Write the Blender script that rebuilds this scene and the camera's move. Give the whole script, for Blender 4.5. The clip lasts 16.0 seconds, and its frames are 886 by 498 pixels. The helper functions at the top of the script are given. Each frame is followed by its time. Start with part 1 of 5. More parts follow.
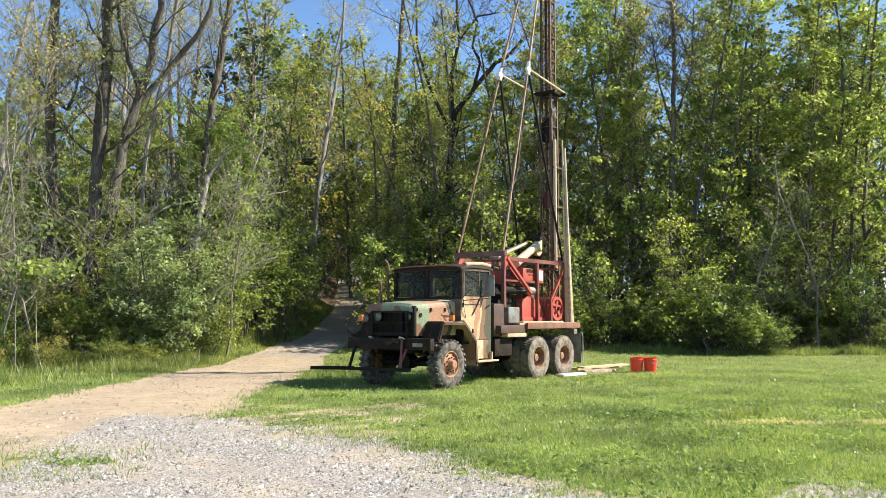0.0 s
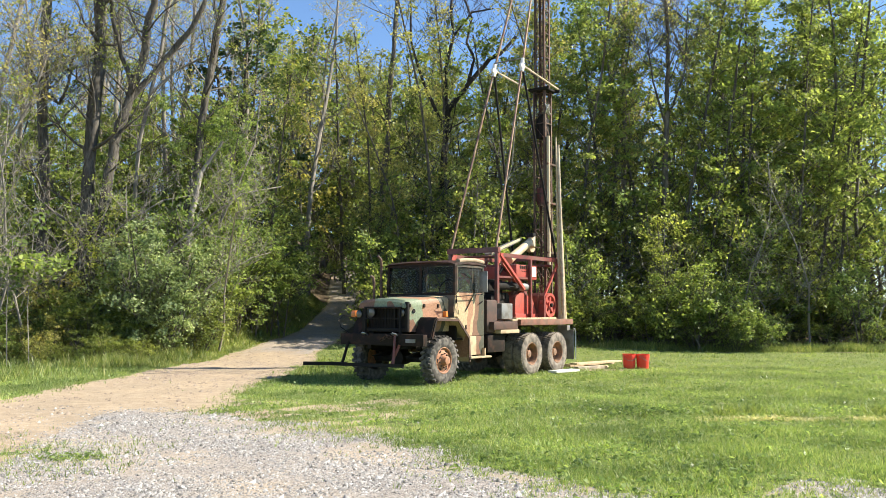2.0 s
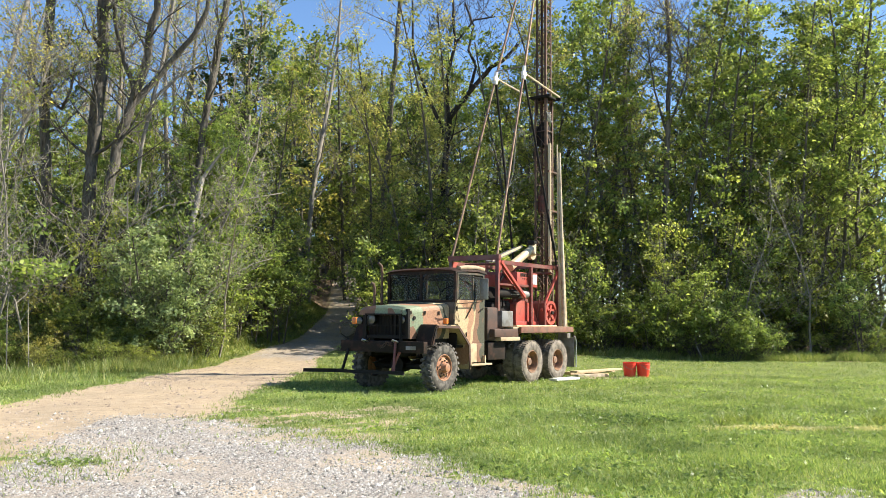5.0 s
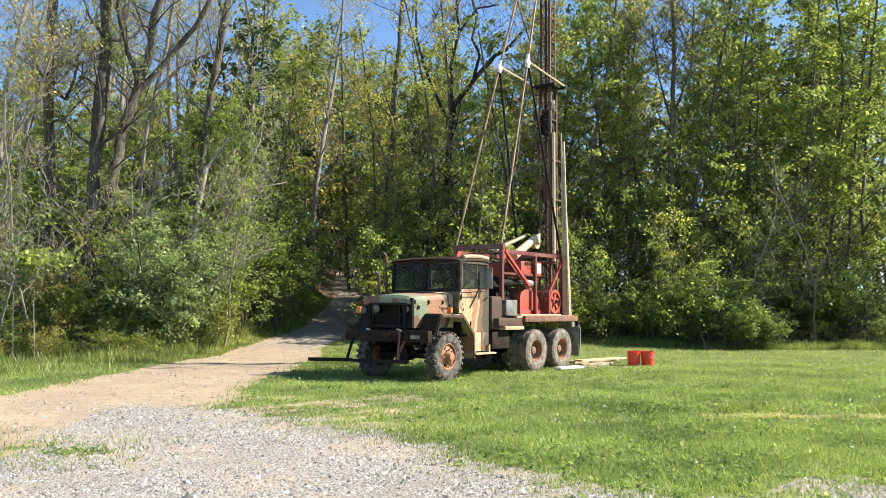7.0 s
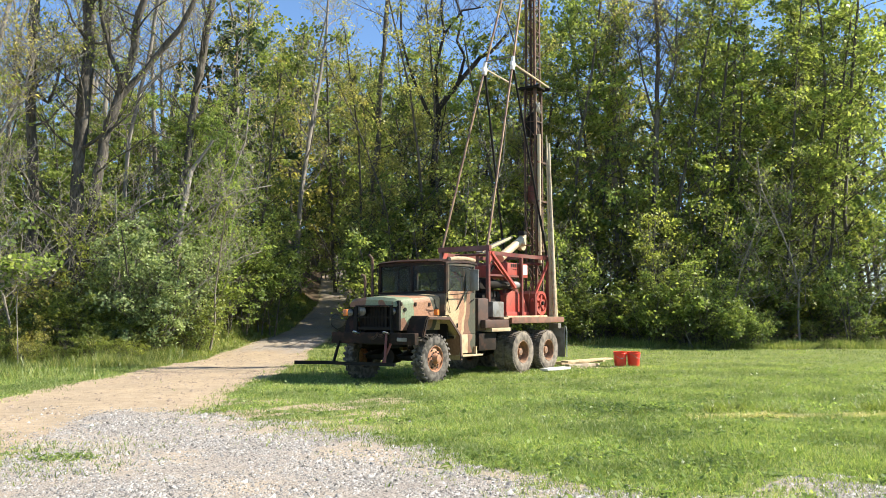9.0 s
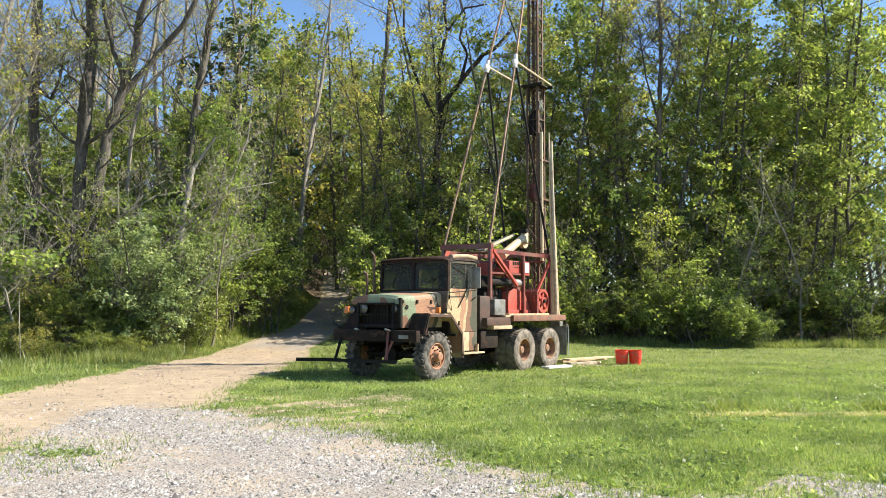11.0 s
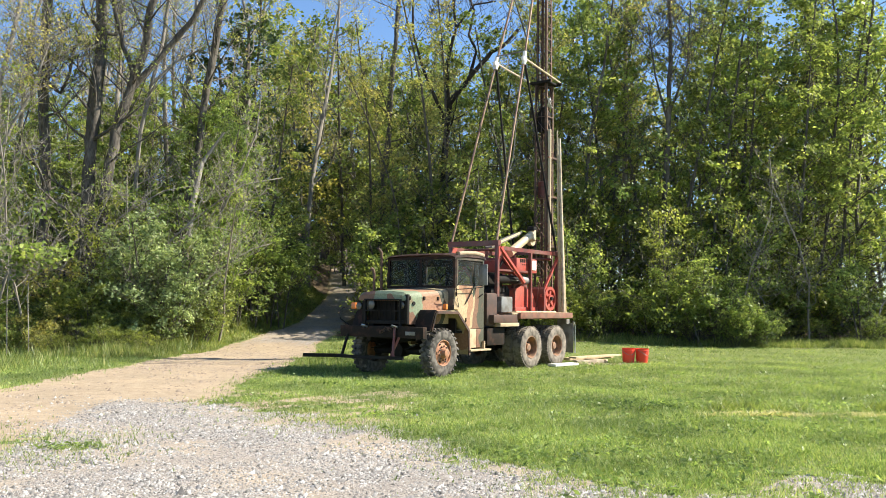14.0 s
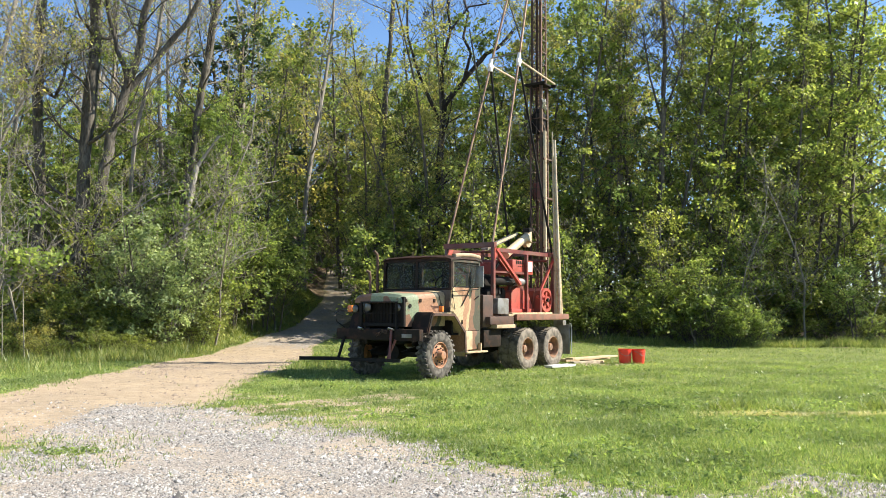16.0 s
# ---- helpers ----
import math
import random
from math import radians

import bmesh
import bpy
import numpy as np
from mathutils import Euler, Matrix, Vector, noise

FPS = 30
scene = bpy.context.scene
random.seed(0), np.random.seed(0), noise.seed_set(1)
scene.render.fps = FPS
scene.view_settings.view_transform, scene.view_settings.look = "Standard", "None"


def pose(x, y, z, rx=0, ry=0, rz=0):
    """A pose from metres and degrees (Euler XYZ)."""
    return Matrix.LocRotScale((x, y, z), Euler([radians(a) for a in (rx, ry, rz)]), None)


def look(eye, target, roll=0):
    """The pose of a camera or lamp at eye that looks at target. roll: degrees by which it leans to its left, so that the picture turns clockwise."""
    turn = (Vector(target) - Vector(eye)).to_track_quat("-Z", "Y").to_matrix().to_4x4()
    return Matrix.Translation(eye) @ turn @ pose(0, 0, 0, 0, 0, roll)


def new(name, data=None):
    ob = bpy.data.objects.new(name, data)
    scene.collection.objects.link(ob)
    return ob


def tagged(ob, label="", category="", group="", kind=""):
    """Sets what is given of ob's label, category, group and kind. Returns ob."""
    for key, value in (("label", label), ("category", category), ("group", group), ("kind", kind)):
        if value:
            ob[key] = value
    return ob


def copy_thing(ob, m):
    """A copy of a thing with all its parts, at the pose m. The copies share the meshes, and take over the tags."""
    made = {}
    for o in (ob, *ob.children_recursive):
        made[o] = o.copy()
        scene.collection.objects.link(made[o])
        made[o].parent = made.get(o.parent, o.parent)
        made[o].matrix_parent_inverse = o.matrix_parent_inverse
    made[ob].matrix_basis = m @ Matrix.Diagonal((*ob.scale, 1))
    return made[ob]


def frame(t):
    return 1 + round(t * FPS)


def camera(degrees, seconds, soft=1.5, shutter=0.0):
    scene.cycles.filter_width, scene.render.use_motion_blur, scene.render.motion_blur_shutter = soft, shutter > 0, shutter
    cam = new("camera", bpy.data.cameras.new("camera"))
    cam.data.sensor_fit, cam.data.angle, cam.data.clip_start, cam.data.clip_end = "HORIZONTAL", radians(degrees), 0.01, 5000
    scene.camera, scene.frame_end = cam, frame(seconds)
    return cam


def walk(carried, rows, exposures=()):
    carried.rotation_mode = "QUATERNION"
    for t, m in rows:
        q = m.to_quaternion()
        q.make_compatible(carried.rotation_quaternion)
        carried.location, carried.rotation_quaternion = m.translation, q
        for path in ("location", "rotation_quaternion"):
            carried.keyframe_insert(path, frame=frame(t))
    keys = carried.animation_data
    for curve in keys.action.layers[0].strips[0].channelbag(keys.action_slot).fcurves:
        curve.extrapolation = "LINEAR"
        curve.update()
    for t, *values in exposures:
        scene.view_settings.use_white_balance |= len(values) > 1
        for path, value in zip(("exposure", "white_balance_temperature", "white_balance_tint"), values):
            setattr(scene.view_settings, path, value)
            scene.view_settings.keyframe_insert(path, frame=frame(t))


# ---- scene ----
cam = camera(55.19, 16.0, soft=0.8)
# seconds, place, pitch, yaw, roll in degrees: a phone held by hand
PATH = [
    (0, 0.0, 0.0, 1.6, 4.514, -0.000, -0.000),
    (0.5, 0.0, 0.0, 1.6, 4.431, 0.123, 0.052),
    (1, 0.0, 0.0, 1.6, 4.329, 0.032, 0.080),
    (1.5, 0.0, 0.0, 1.6, 4.302, -0.173, 0.109),
    (2, 0.0, 0.0, 1.6, 4.253, -0.451, 0.177),
    (2.5, 0.0, 0.0, 1.6, 4.248, -0.657, 0.246),
    (3, 0.0, 0.0, 1.6, 4.463, -0.817, 0.316),
    (3.5, 0.0, 0.0, 1.6, 4.815, -0.692, 0.091),
    (4, 0.0, 0.0, 1.6, 4.943, -0.685, 0.293),
    (6.5, 0.0, 0.0, 1.6, 4.145, -0.096, 0.442),
    (7, 0.0, 0.0, 1.6, 4.002, -0.120, 0.358),
    (7.5, 0.0, 0.0, 1.6, 3.864, -0.509, 0.766),
    (8, 0.0, 0.0, 1.6, 3.856, -1.021, 0.987),
    (8.5, 0.0, 0.0, 1.6, 4.059, -1.155, 0.293),
    (9, 0.0, 0.0, 1.6, 4.146, -1.055, -0.042),
    (11.5, 0.0, 0.0, 1.6, 3.827, -0.783, 0.322),
    (12, 0.0, 0.0, 1.6, 3.580, -0.455, 0.349),
    (12.5, 0.0, 0.0, 1.6, 3.371, -0.403, 0.461),
    (13, 0.0, 0.0, 1.6, 3.190, -0.545, 0.326),
    (13.5, 0.0, 0.0, 1.6, 3.358, -0.591, 0.358),
    (14, 0.0, 0.0, 1.6, 3.762, -0.428, 0.656),
    (14.5, 0.0, 0.0, 1.6, 3.944, -0.340, 0.708),
    (15, 0.0, 0.0, 1.6, 3.855, -0.313, 0.486),
    (15.5, 0.0, 0.0, 1.6, 3.851, -0.412, 0.371),
    (16, 0.0, 0.0, 1.6, 3.908, -0.705, 0.251),
]
walk(cam, [(t, Matrix.Translation((x, y, z)) @ pose(0, 0, 0, 0, 0, yaw) @ pose(0, 0, 0, 90 + pitch, 0, 0) @ pose(0, 0, 0, 0, 0, roll))
           for t, x, y, z, pitch, yaw, roll in PATH])

# ---- light ----
SUN_AZ, SUN_EL = radians(86), radians(41)
world = bpy.data.worlds.new("sky")
scene.world = world
world.use_nodes = True
wn = world.node_tree.nodes
sky = wn.new("ShaderNodeTexSky")
sky.sky_type, sky.sun_disc = "NISHITA", False
sky.sun_elevation, sky.sun_rotation = SUN_EL, SUN_AZ
sky.air_density, sky.dust_density, sky.ozone_density = 1.0, 0.0, 6.0
world.node_tree.links.new(sky.outputs[0], wn["Background"].inputs[0])
wn["Background"].inputs[1].default_value = 0.09
sun = new("sun", bpy.data.lights.new("sun", "SUN"))
sun.data.energy, sun.data.angle, sun.data.color = 5.0, radians(0.53), (1.0, 0.92, 0.78)
to_sun = Vector((math.sin(SUN_AZ) * math.cos(SUN_EL), math.cos(SUN_AZ) * math.cos(SUN_EL), math.sin(SUN_EL)))
sun.matrix_world = look(to_sun * 60, (0, 0, 0))
scene.view_settings.exposure = 1.22


# ---- materials ----
def base_mat(name, rough=0.6, metal=0.0):
    m = bpy.data.materials.new(name)
    m.use_nodes = True
    b = m.node_tree.nodes["Principled BSDF"]
    b.inputs["Roughness"].default_value, b.inputs["Metallic"].default_value = rough, metal
    return m, m.node_tree.nodes, m.node_tree.links, b


def noise_node(n, l, scale, detail=4, coord="Object", dist=0.0):
    tc, no = n.new("ShaderNodeTexCoord"), n.new("ShaderNodeTexNoise")
    no.inputs["Scale"].default_value, no.inputs["Detail"].default_value, no.inputs["Distortion"].default_value = scale, detail, dist
    l.new(tc.outputs[coord], no.inputs["Vector"])
    return no


def ramp(n, l, fac, stops):
    r = n.new("ShaderNodeValToRGB")
    while len(r.color_ramp.elements) < len(stops):
        r.color_ramp.elements.new(0.5)
    for e, (p, c) in zip(r.color_ramp.elements, stops):
        e.position, e.color = p, (*c, 1)
    l.new(fac, r.inputs[0])
    return r


def mix(n, l, fac, a, b, how="MIX"):
    m = n.new("ShaderNodeMix")
    m.data_type, m.blend_type = "RGBA", how
    for sock, v in ((m.inputs[0], fac), (m.inputs[6], a), (m.inputs[7], b)):
        if hasattr(v, "is_output"):
            l.new(v, sock)
        elif isinstance(v, (int, float)):
            sock.default_value = v
        else:
            sock.default_value = (*v, 1)
    return m.outputs[2]


def bump(n, l, height, strength, distance, target):
    b = n.new("ShaderNodeBump")
    b.inputs["Strength"].default_value, b.inputs["Distance"].default_value = strength, distance
    l.new(height, b.inputs["Height"])
    l.new(b.outputs[0], target.inputs["Normal"])


def worn(name, colour, wear, rough=0.55, metal=0.0, amount=0.5, scale=6.0, dust=(0.3, 0.24, 0.17), spec=0.5):
    """Paint or metal with worn patches, fine specks and dust."""
    m, n, l, b = base_mat(name, rough, metal)
    b.inputs["Specular IOR Level"].default_value = spec
    a, c, d = noise_node(n, l, scale, 6), noise_node(n, l, scale * 9, 5), noise_node(n, l, 1.7, 3)
    r = ramp(n, l, a.outputs[0], [(amount - 0.06, (0, 0, 0)), (amount + 0.08, (1, 1, 1))])
    col = mix(n, l, r.outputs[0], colour, wear)
    specks = ramp(n, l, c.outputs[0], [(0.55, (0, 0, 0)), (0.72, (0.6, 0.6, 0.6))])
    col = mix(n, l, specks.outputs[0], col, wear)
    dusty = ramp(n, l, d.outputs[0], [(0.35, (0, 0, 0)), (0.8, (0.35, 0.35, 0.35))])
    col = mix(n, l, dusty.outputs[0], col, dust)
    l.new(col, b.inputs["Base Color"])
    bump(n, l, c.outputs[0], 0.25, 0.004, b)
    return m


def camo():
    """Sun-bleached camouflage: bands of pale green, rusty brown and tan that wander along the truck."""
    m, n, l, b = base_mat("faded camouflage paint", 0.62)
    p = noise_node(n, l, 1.1, 2.0, dist=0.3)
    tc, sep, add = n.new("ShaderNodeTexCoord"), n.new("ShaderNodeSeparateXYZ"), n.new("ShaderNodeMath")
    l.new(tc.outputs["Object"], sep.inputs[0])
    add.operation = "MULTIPLY_ADD"
    add.inputs[1].default_value = 1.5
    l.new(p.outputs[0], add.inputs[0])
    l.new(sep.outputs["X"], add.inputs[2])
    scale = n.new("ShaderNodeMapRange")
    scale.inputs["From Min"].default_value, scale.inputs["From Max"].default_value = -0.5, 3.5
    l.new(add.outputs[0], scale.inputs["Value"])
    tan, brown, green, olive, orange = (0.46, 0.355, 0.205), (0.21, 0.11, 0.065), (0.22, 0.27, 0.165), (0.07, 0.068, 0.042), (0.36, 0.20, 0.115)
    r = ramp(n, l, scale.outputs[0], [(0.0, brown), (0.155, green), (0.25, orange), (0.36, olive), (0.41, tan), (0.535, orange), (0.60, tan), (0.635, brown), (0.72, olive)])
    r.color_ramp.interpolation = "CONSTANT"
    grain, rust = noise_node(n, l, 26, 6), noise_node(n, l, 4.5, 7)
    rr = ramp(n, l, rust.outputs[0], [(0.58, (0, 0, 0)), (0.70, (0.8, 0.8, 0.8))])
    col = mix(n, l, rr.outputs[0], r.outputs[0], (0.2, 0.1, 0.05))
    g = ramp(n, l, grain.outputs[0], [(0.3, (0.72, 0.7, 0.68)), (0.7, (1.08, 1.08, 1.08))])
    col = mix(n, l, 1.0, col, g.outputs[0], "MULTIPLY")
    l.new(col, b.inputs["Base Color"])
    bump(n, l, grain.outputs[0], 0.15, 0.004, b)
    return m


def leaf_mat(name, dark, light, yellow, glow=0.56, rough=0.45):
    m, n, l, b = base_mat(name, rough)
    out = n["Material Output"]
    geo, info = n.new("ShaderNodeNewGeometry"), n.new("ShaderNodeObjectInfo")
    big = noise_node(n, l, 0.55, 3)
    r = ramp(n, l, geo.outputs["Random Per Island"], [(0.0, tuple(c * 0.9 for c in dark)), (0.55, light), (1.0, yellow)])
    tint = ramp(n, l, info.outputs["Random"], [(0.0, (0.82, 0.9, 0.85)), (0.5, (1, 1, 1)), (1.0, (1.08, 1.04, 0.92))])
    col = mix(n, l, 1.0, r.outputs[0], tint.outputs[0], "MULTIPLY")
    clump = ramp(n, l, big.outputs[0], [(0.38, (0.84, 0.85, 0.80)), (0.64, (1.60, 1.50, 1.36))])
    col = mix(n, l, 1.0, col, clump.outputs[0], "MULTIPLY")
    l.new(col, b.inputs["Base Color"])
    tr, mx = n.new("ShaderNodeBsdfTranslucent"), n.new("ShaderNodeMixShader")
    warm = mix(n, l, 1.0, col, (1.3, 1.3, 0.9), "MULTIPLY")
    l.new(warm, tr.inputs["Color"])
    mx.inputs[0].default_value = glow
    l.new(b.outputs[0], mx.inputs[1])
    l.new(tr.outputs[0], mx.inputs[2])
    l.new(mx.outputs[0], out.inputs["Surface"])
    return m


def bark_mat(name, a, c):
    m, n, l, b = base_mat(name, 0.9)
    tc, mp, no = n.new("ShaderNodeTexCoord"), n.new("ShaderNodeMapping"), n.new("ShaderNodeTexNoise")
    mp.inputs["Scale"].default_value = (14, 14, 3)
    no.inputs["Scale"].default_value, no.inputs["Detail"].default_value = 1.0, 7
    l.new(tc.outputs["Object"], mp.inputs[0])
    l.new(mp.outputs[0], no.inputs["Vector"])
    patch = noise_node(n, l, 1.3, 4)
    r = ramp(n, l, no.outputs[0], [(0.3, a), (0.7, c)])
    col = mix(n, l, patch.outputs[0], r.outputs[0], tuple(x * 0.55 for x in a))
    l.new(col, b.inputs["Base Color"])
    bump(n, l, no.outputs[0], 0.8, 0.03, b)
    return m


def ground_mat():
    """Soil with lawn, sandy track and grey gravel, by the zones laid down in the sheet."""
    m, n, l, b = base_mat("soil, sand and gravel", 0.95)
    zone = n.new("ShaderNodeAttribute")
    zone.attribute_name = "zone"
    sep = n.new("ShaderNodeSeparateColor")
    l.new(zone.outputs["Color"], sep.inputs[0])
    fine, mid, coarse = noise_node(n, l, 40, 5), noise_node(n, l, 5, 6), noise_node(n, l, 0.7, 4)
    pebbles = n.new("ShaderNodeTexVoronoi")
    pebbles.inputs["Scale"].default_value = 60
    tc = n.new("ShaderNodeTexCoord")
    l.new(tc.outputs["Object"], pebbles.inputs["Vector"])
    grass = ramp(n, l, mid.outputs[0], [(0.3, (0.07, 0.10, 0.018)), (0.55, (0.15, 0.19, 0.035)), (0.8, (0.26, 0.23, 0.09))])
    sand = ramp(n, l, mid.outputs[0], [(0.25, (0.25, 0.185, 0.115)), (0.5, (0.37, 0.285, 0.185)), (0.75, (0.46, 0.37, 0.255))])
    grit = ramp(n, l, fine.outputs[0], [(0.42, (0.26, 0.205, 0.145)), (0.60, (0.42, 0.34, 0.235))])
    sand2 = mix(n, l, 0.4, sand.outputs[0], grit.outputs[0])
    stone = ramp(n, l, pebbles.outputs["Color"], [(0.1, (0.14, 0.12, 0.10)), (0.5, (0.30, 0.265, 0.225)), (0.9, (0.42, 0.38, 0.335))])
    tan = ramp(n, l, coarse.outputs[0], [(0.48, (0, 0, 0)), (0.62, (0.55, 0.55, 0.55))])
    gravel_col = mix(n, l, tan.outputs[0], stone.outputs[0], (0.36, 0.285, 0.19))
    litter = ramp(n, l, mid.outputs[0], [(0.3, (0.05, 0.035, 0.02)), (0.7, (0.13, 0.09, 0.05))])

    def edge(channel, lo, hi):
        s = n.new("ShaderNodeMath")
        s.operation = "MULTIPLY_ADD"
        l.new(mid.outputs[0], s.inputs[0])
        s.inputs[1].default_value = 0.5
        l.new(sep.outputs[channel], s.inputs[2])
        return ramp(n, l, s.outputs[0], [(lo, (0, 0, 0)), (hi, (1, 1, 1))]).outputs[0]
    col = mix(n, l, edge(2, 0.62, 0.88), grass.outputs[0], litter.outputs[0])
    col = mix(n, l, edge(0, 0.66, 0.84), col, sand2)
    col = mix(n, l, edge(1, 0.68, 0.82), col, gravel_col)
    big = ramp(n, l, coarse.outputs[0], [(0.3, (0.85, 0.85, 0.85)), (0.7, (1.1, 1.08, 1.05))])
    col = mix(n, l, 1.0, col, big.outputs[0], "MULTIPLY")
    l.new(col, b.inputs["Base Color"])
    bump(n, l, pebbles.outputs["Distance"], 0.5, 0.015, b)
    return m


def stone_mat():
    m, n, l, b = base_mat("grey limestone gravel", 0.85)
    geo = n.new("ShaderNodeNewGeometry")
    r = ramp(n, l, geo.outputs["Random Per Island"], [(0.0, (0.10, 0.094, 0.086)), (0.3, (0.205, 0.195, 0.18)), (0.75, (0.33, 0.318, 0.298)), (1.0, (0.50, 0.485, 0.455))])
    no = noise_node(n, l, 60, 4)
    col = mix(n, l, 0.35, r.outputs[0], no.outputs[0], "OVERLAY")
    l.new(col, b.inputs["Base Color"])
    return m


def glass_mat():
    m, n, l, b = base_mat("dusty glass", 0.06)
    b.inputs["Base Color"].default_value = (0.34, 0.38, 0.38, 1)
    b.inputs["Transmission Weight"].default_value = 0.95
    b.inputs["IOR"].default_value = 1.08
    return m


M_CAMO = camo()
# One rig red in two tones: dark stands for shade, bright for sun.
M_RED_SHADE = worn("weathered red oxide paint, darkened for shade", (0.155, 0.022, 0.017), (0.085, 0.03, 0.021), 0.5, 0.0, 0.58, 5)
M_RED_LIT = worn("red enamel, lightened for sun", (0.40, 0.052, 0.033), (0.21, 0.038, 0.026), 0.5, 0.0, 0.62, 6)
M_DECK = worn("rusty red deck paint", (0.22, 0.088, 0.057), (0.14, 0.065, 0.042), 0.8, 0.0, 0.5, 5)
M_OLIVE = worn("dull dark olive paint", (0.055, 0.05, 0.03), (0.12, 0.08, 0.05), 0.6, 0.0, 0.55, 6, (0.09, 0.075, 0.05))
M_BROWN = worn("dark rust-brown paint", (0.085, 0.04, 0.027), (0.05, 0.03, 0.022), 0.65, 0.0, 0.5, 5, (0.12, 0.08, 0.055))
M_TAN = worn("dusty tan paint", (0.46, 0.36, 0.22), (0.33, 0.22, 0.13), 0.65, 0.0, 0.56, 5)
M_CREAM = worn("cream paint with rust", (0.56, 0.46, 0.29), (0.30, 0.19, 0.10), 0.5, 0.0, 0.66, 7)
# Black steel and bumper brown are darkened to carry the truck front's shade.
M_DARK = worn("grimy black steel, darkened for shade", (0.014, 0.013, 0.012), (0.024, 0.018, 0.014), 0.8, 0.0, 0.55, 7, (0.022, 0.019, 0.015), 0.2)
M_BUMPER = worn("dull brown bumper paint, darkened for shade", (0.017, 0.013, 0.010), (0.05, 0.026, 0.017), 0.8, 0.0, 0.56, 6, (0.034, 0.024, 0.018), 0.2)
M_MAST = worn("rusted mast steel", (0.125, 0.06, 0.036), (0.065, 0.038, 0.026), 0.75, 0.2, 0.5, 9)
M_PIPE = worn("rust-brown pipe with pale wear", (0.30, 0.19, 0.11), (0.14, 0.07, 0.045), 0.6, 0.2, 0.52, 4)
# Front rubber is dusty, and darkened to deepen the far wheel's shade.
M_RUBBER = worn("dusty tyre rubber, darkened for shade", (0.045, 0.042, 0.038), (0.14, 0.128, 0.112), 0.9, 0.0, 0.5, 9, (0.22, 0.19, 0.155), 0.25)
M_RUBBER_CLEAN = worn("brown-dusted tyre rubber", (0.10, 0.085, 0.07), (0.23, 0.195, 0.155), 0.9, 0.0, 0.48, 7, (0.30, 0.25, 0.19))
M_RIM = worn("rusty orange wheel paint", (0.40, 0.17, 0.08), (0.20, 0.10, 0.06), 0.7, 0.0, 0.52, 8)
M_RIM_REAR = worn("rusty brown wheel paint", (0.33, 0.17, 0.09), (0.17, 0.095, 0.058), 0.75, 0.0, 0.5, 8)
M_CHROME = worn("scratched bright steel", (0.62, 0.64, 0.66), (0.42, 0.40, 0.38), 0.28, 0.85, 0.6, 8)
M_GALV = worn("grey galvanised sheet", (0.24, 0.24, 0.235), (0.16, 0.15, 0.13), 0.55, 0.3, 0.5, 5)
M_WOOD = worn("raw pale lumber", (0.62, 0.47, 0.29), (0.46, 0.33, 0.19), 0.8, 0.0, 0.55, 8)
M_WOOD_GREY = worn("weathered pole wood", (0.52, 0.44, 0.31), (0.35, 0.29, 0.21), 0.8, 0.0, 0.52, 7)
M_WHITE = worn("white painted board", (0.78, 0.77, 0.74), (0.6, 0.57, 0.52), 0.5, 0.0, 0.62, 6)
M_BUCKET = worn("orange-red plastic", (0.88, 0.055, 0.03), (0.74, 0.07, 0.04), 0.4, 0.0, 0.66, 5, (0.6, 0.12, 0.08))
M_AMBER = worn("amber lens", (0.70, 0.18, 0.02), (0.5, 0.13, 0.02), 0.25, 0.0, 0.7, 8)
M_SEAT = worn("dark canvas seat", (0.05, 0.05, 0.04), (0.08, 0.07, 0.05), 0.9, 0.0, 0.5, 8)
M_TARP = worn("tan canvas roll", (0.48, 0.36, 0.24), (0.36, 0.26, 0.17), 0.9, 0.0, 0.5, 5)
M_RAG = worn("white rag", (0.75, 0.74, 0.70), (0.5, 0.48, 0.44), 0.9, 0.0, 0.6, 9)
M_LENS = worn("dull lamp glass", (0.09, 0.095, 0.095), (0.06, 0.06, 0.055), 0.2, 0.3, 0.55, 9)
M_GLASS = glass_mat()
M_GROUND = ground_mat()
M_STONE = stone_mat()
M_LITTER = worn("brown clods and stones", (0.20, 0.15, 0.11), (0.33, 0.27, 0.21), 0.95, 0.0, 0.5, 3)
M_BARK = bark_mat("grey-brown bark", (0.055, 0.048, 0.038), (0.27, 0.24, 0.195))
M_BARK_DARK = bark_mat("black-brown bark", (0.022, 0.018, 0.015), (0.08, 0.066, 0.05))
# Grey bark with the sun on bare twigs put into its colour.
M_BARK_GREY = bark_mat("grey bark, lightened for sun", (0.22, 0.195, 0.16), (0.47, 0.43, 0.365))
M_BARK_PALE = bark_mat("pale bare wood", (0.26, 0.235, 0.20), (0.46, 0.42, 0.37))
# Leaf tones differ by plant; dark and bright ones also paint shade and sun.
M_LEAF = leaf_mat("spring leaves", (0.105, 0.142, 0.036), (0.225, 0.275, 0.08), (0.32, 0.36, 0.12))
M_LEAF_DARK = leaf_mat("deep green leaves", (0.075, 0.115, 0.032), (0.17, 0.215, 0.06), (0.27, 0.285, 0.09))
M_LEAF_YELLOW = leaf_mat("yellow-green young leaves", (0.18, 0.185, 0.06), (0.33, 0.325, 0.11), (0.46, 0.43, 0.17))
M_LEAF_SILVER = leaf_mat("silvery green leaves", (0.12, 0.18, 0.085), (0.235, 0.315, 0.155), (0.36, 0.43, 0.235), 0.46, 0.6)
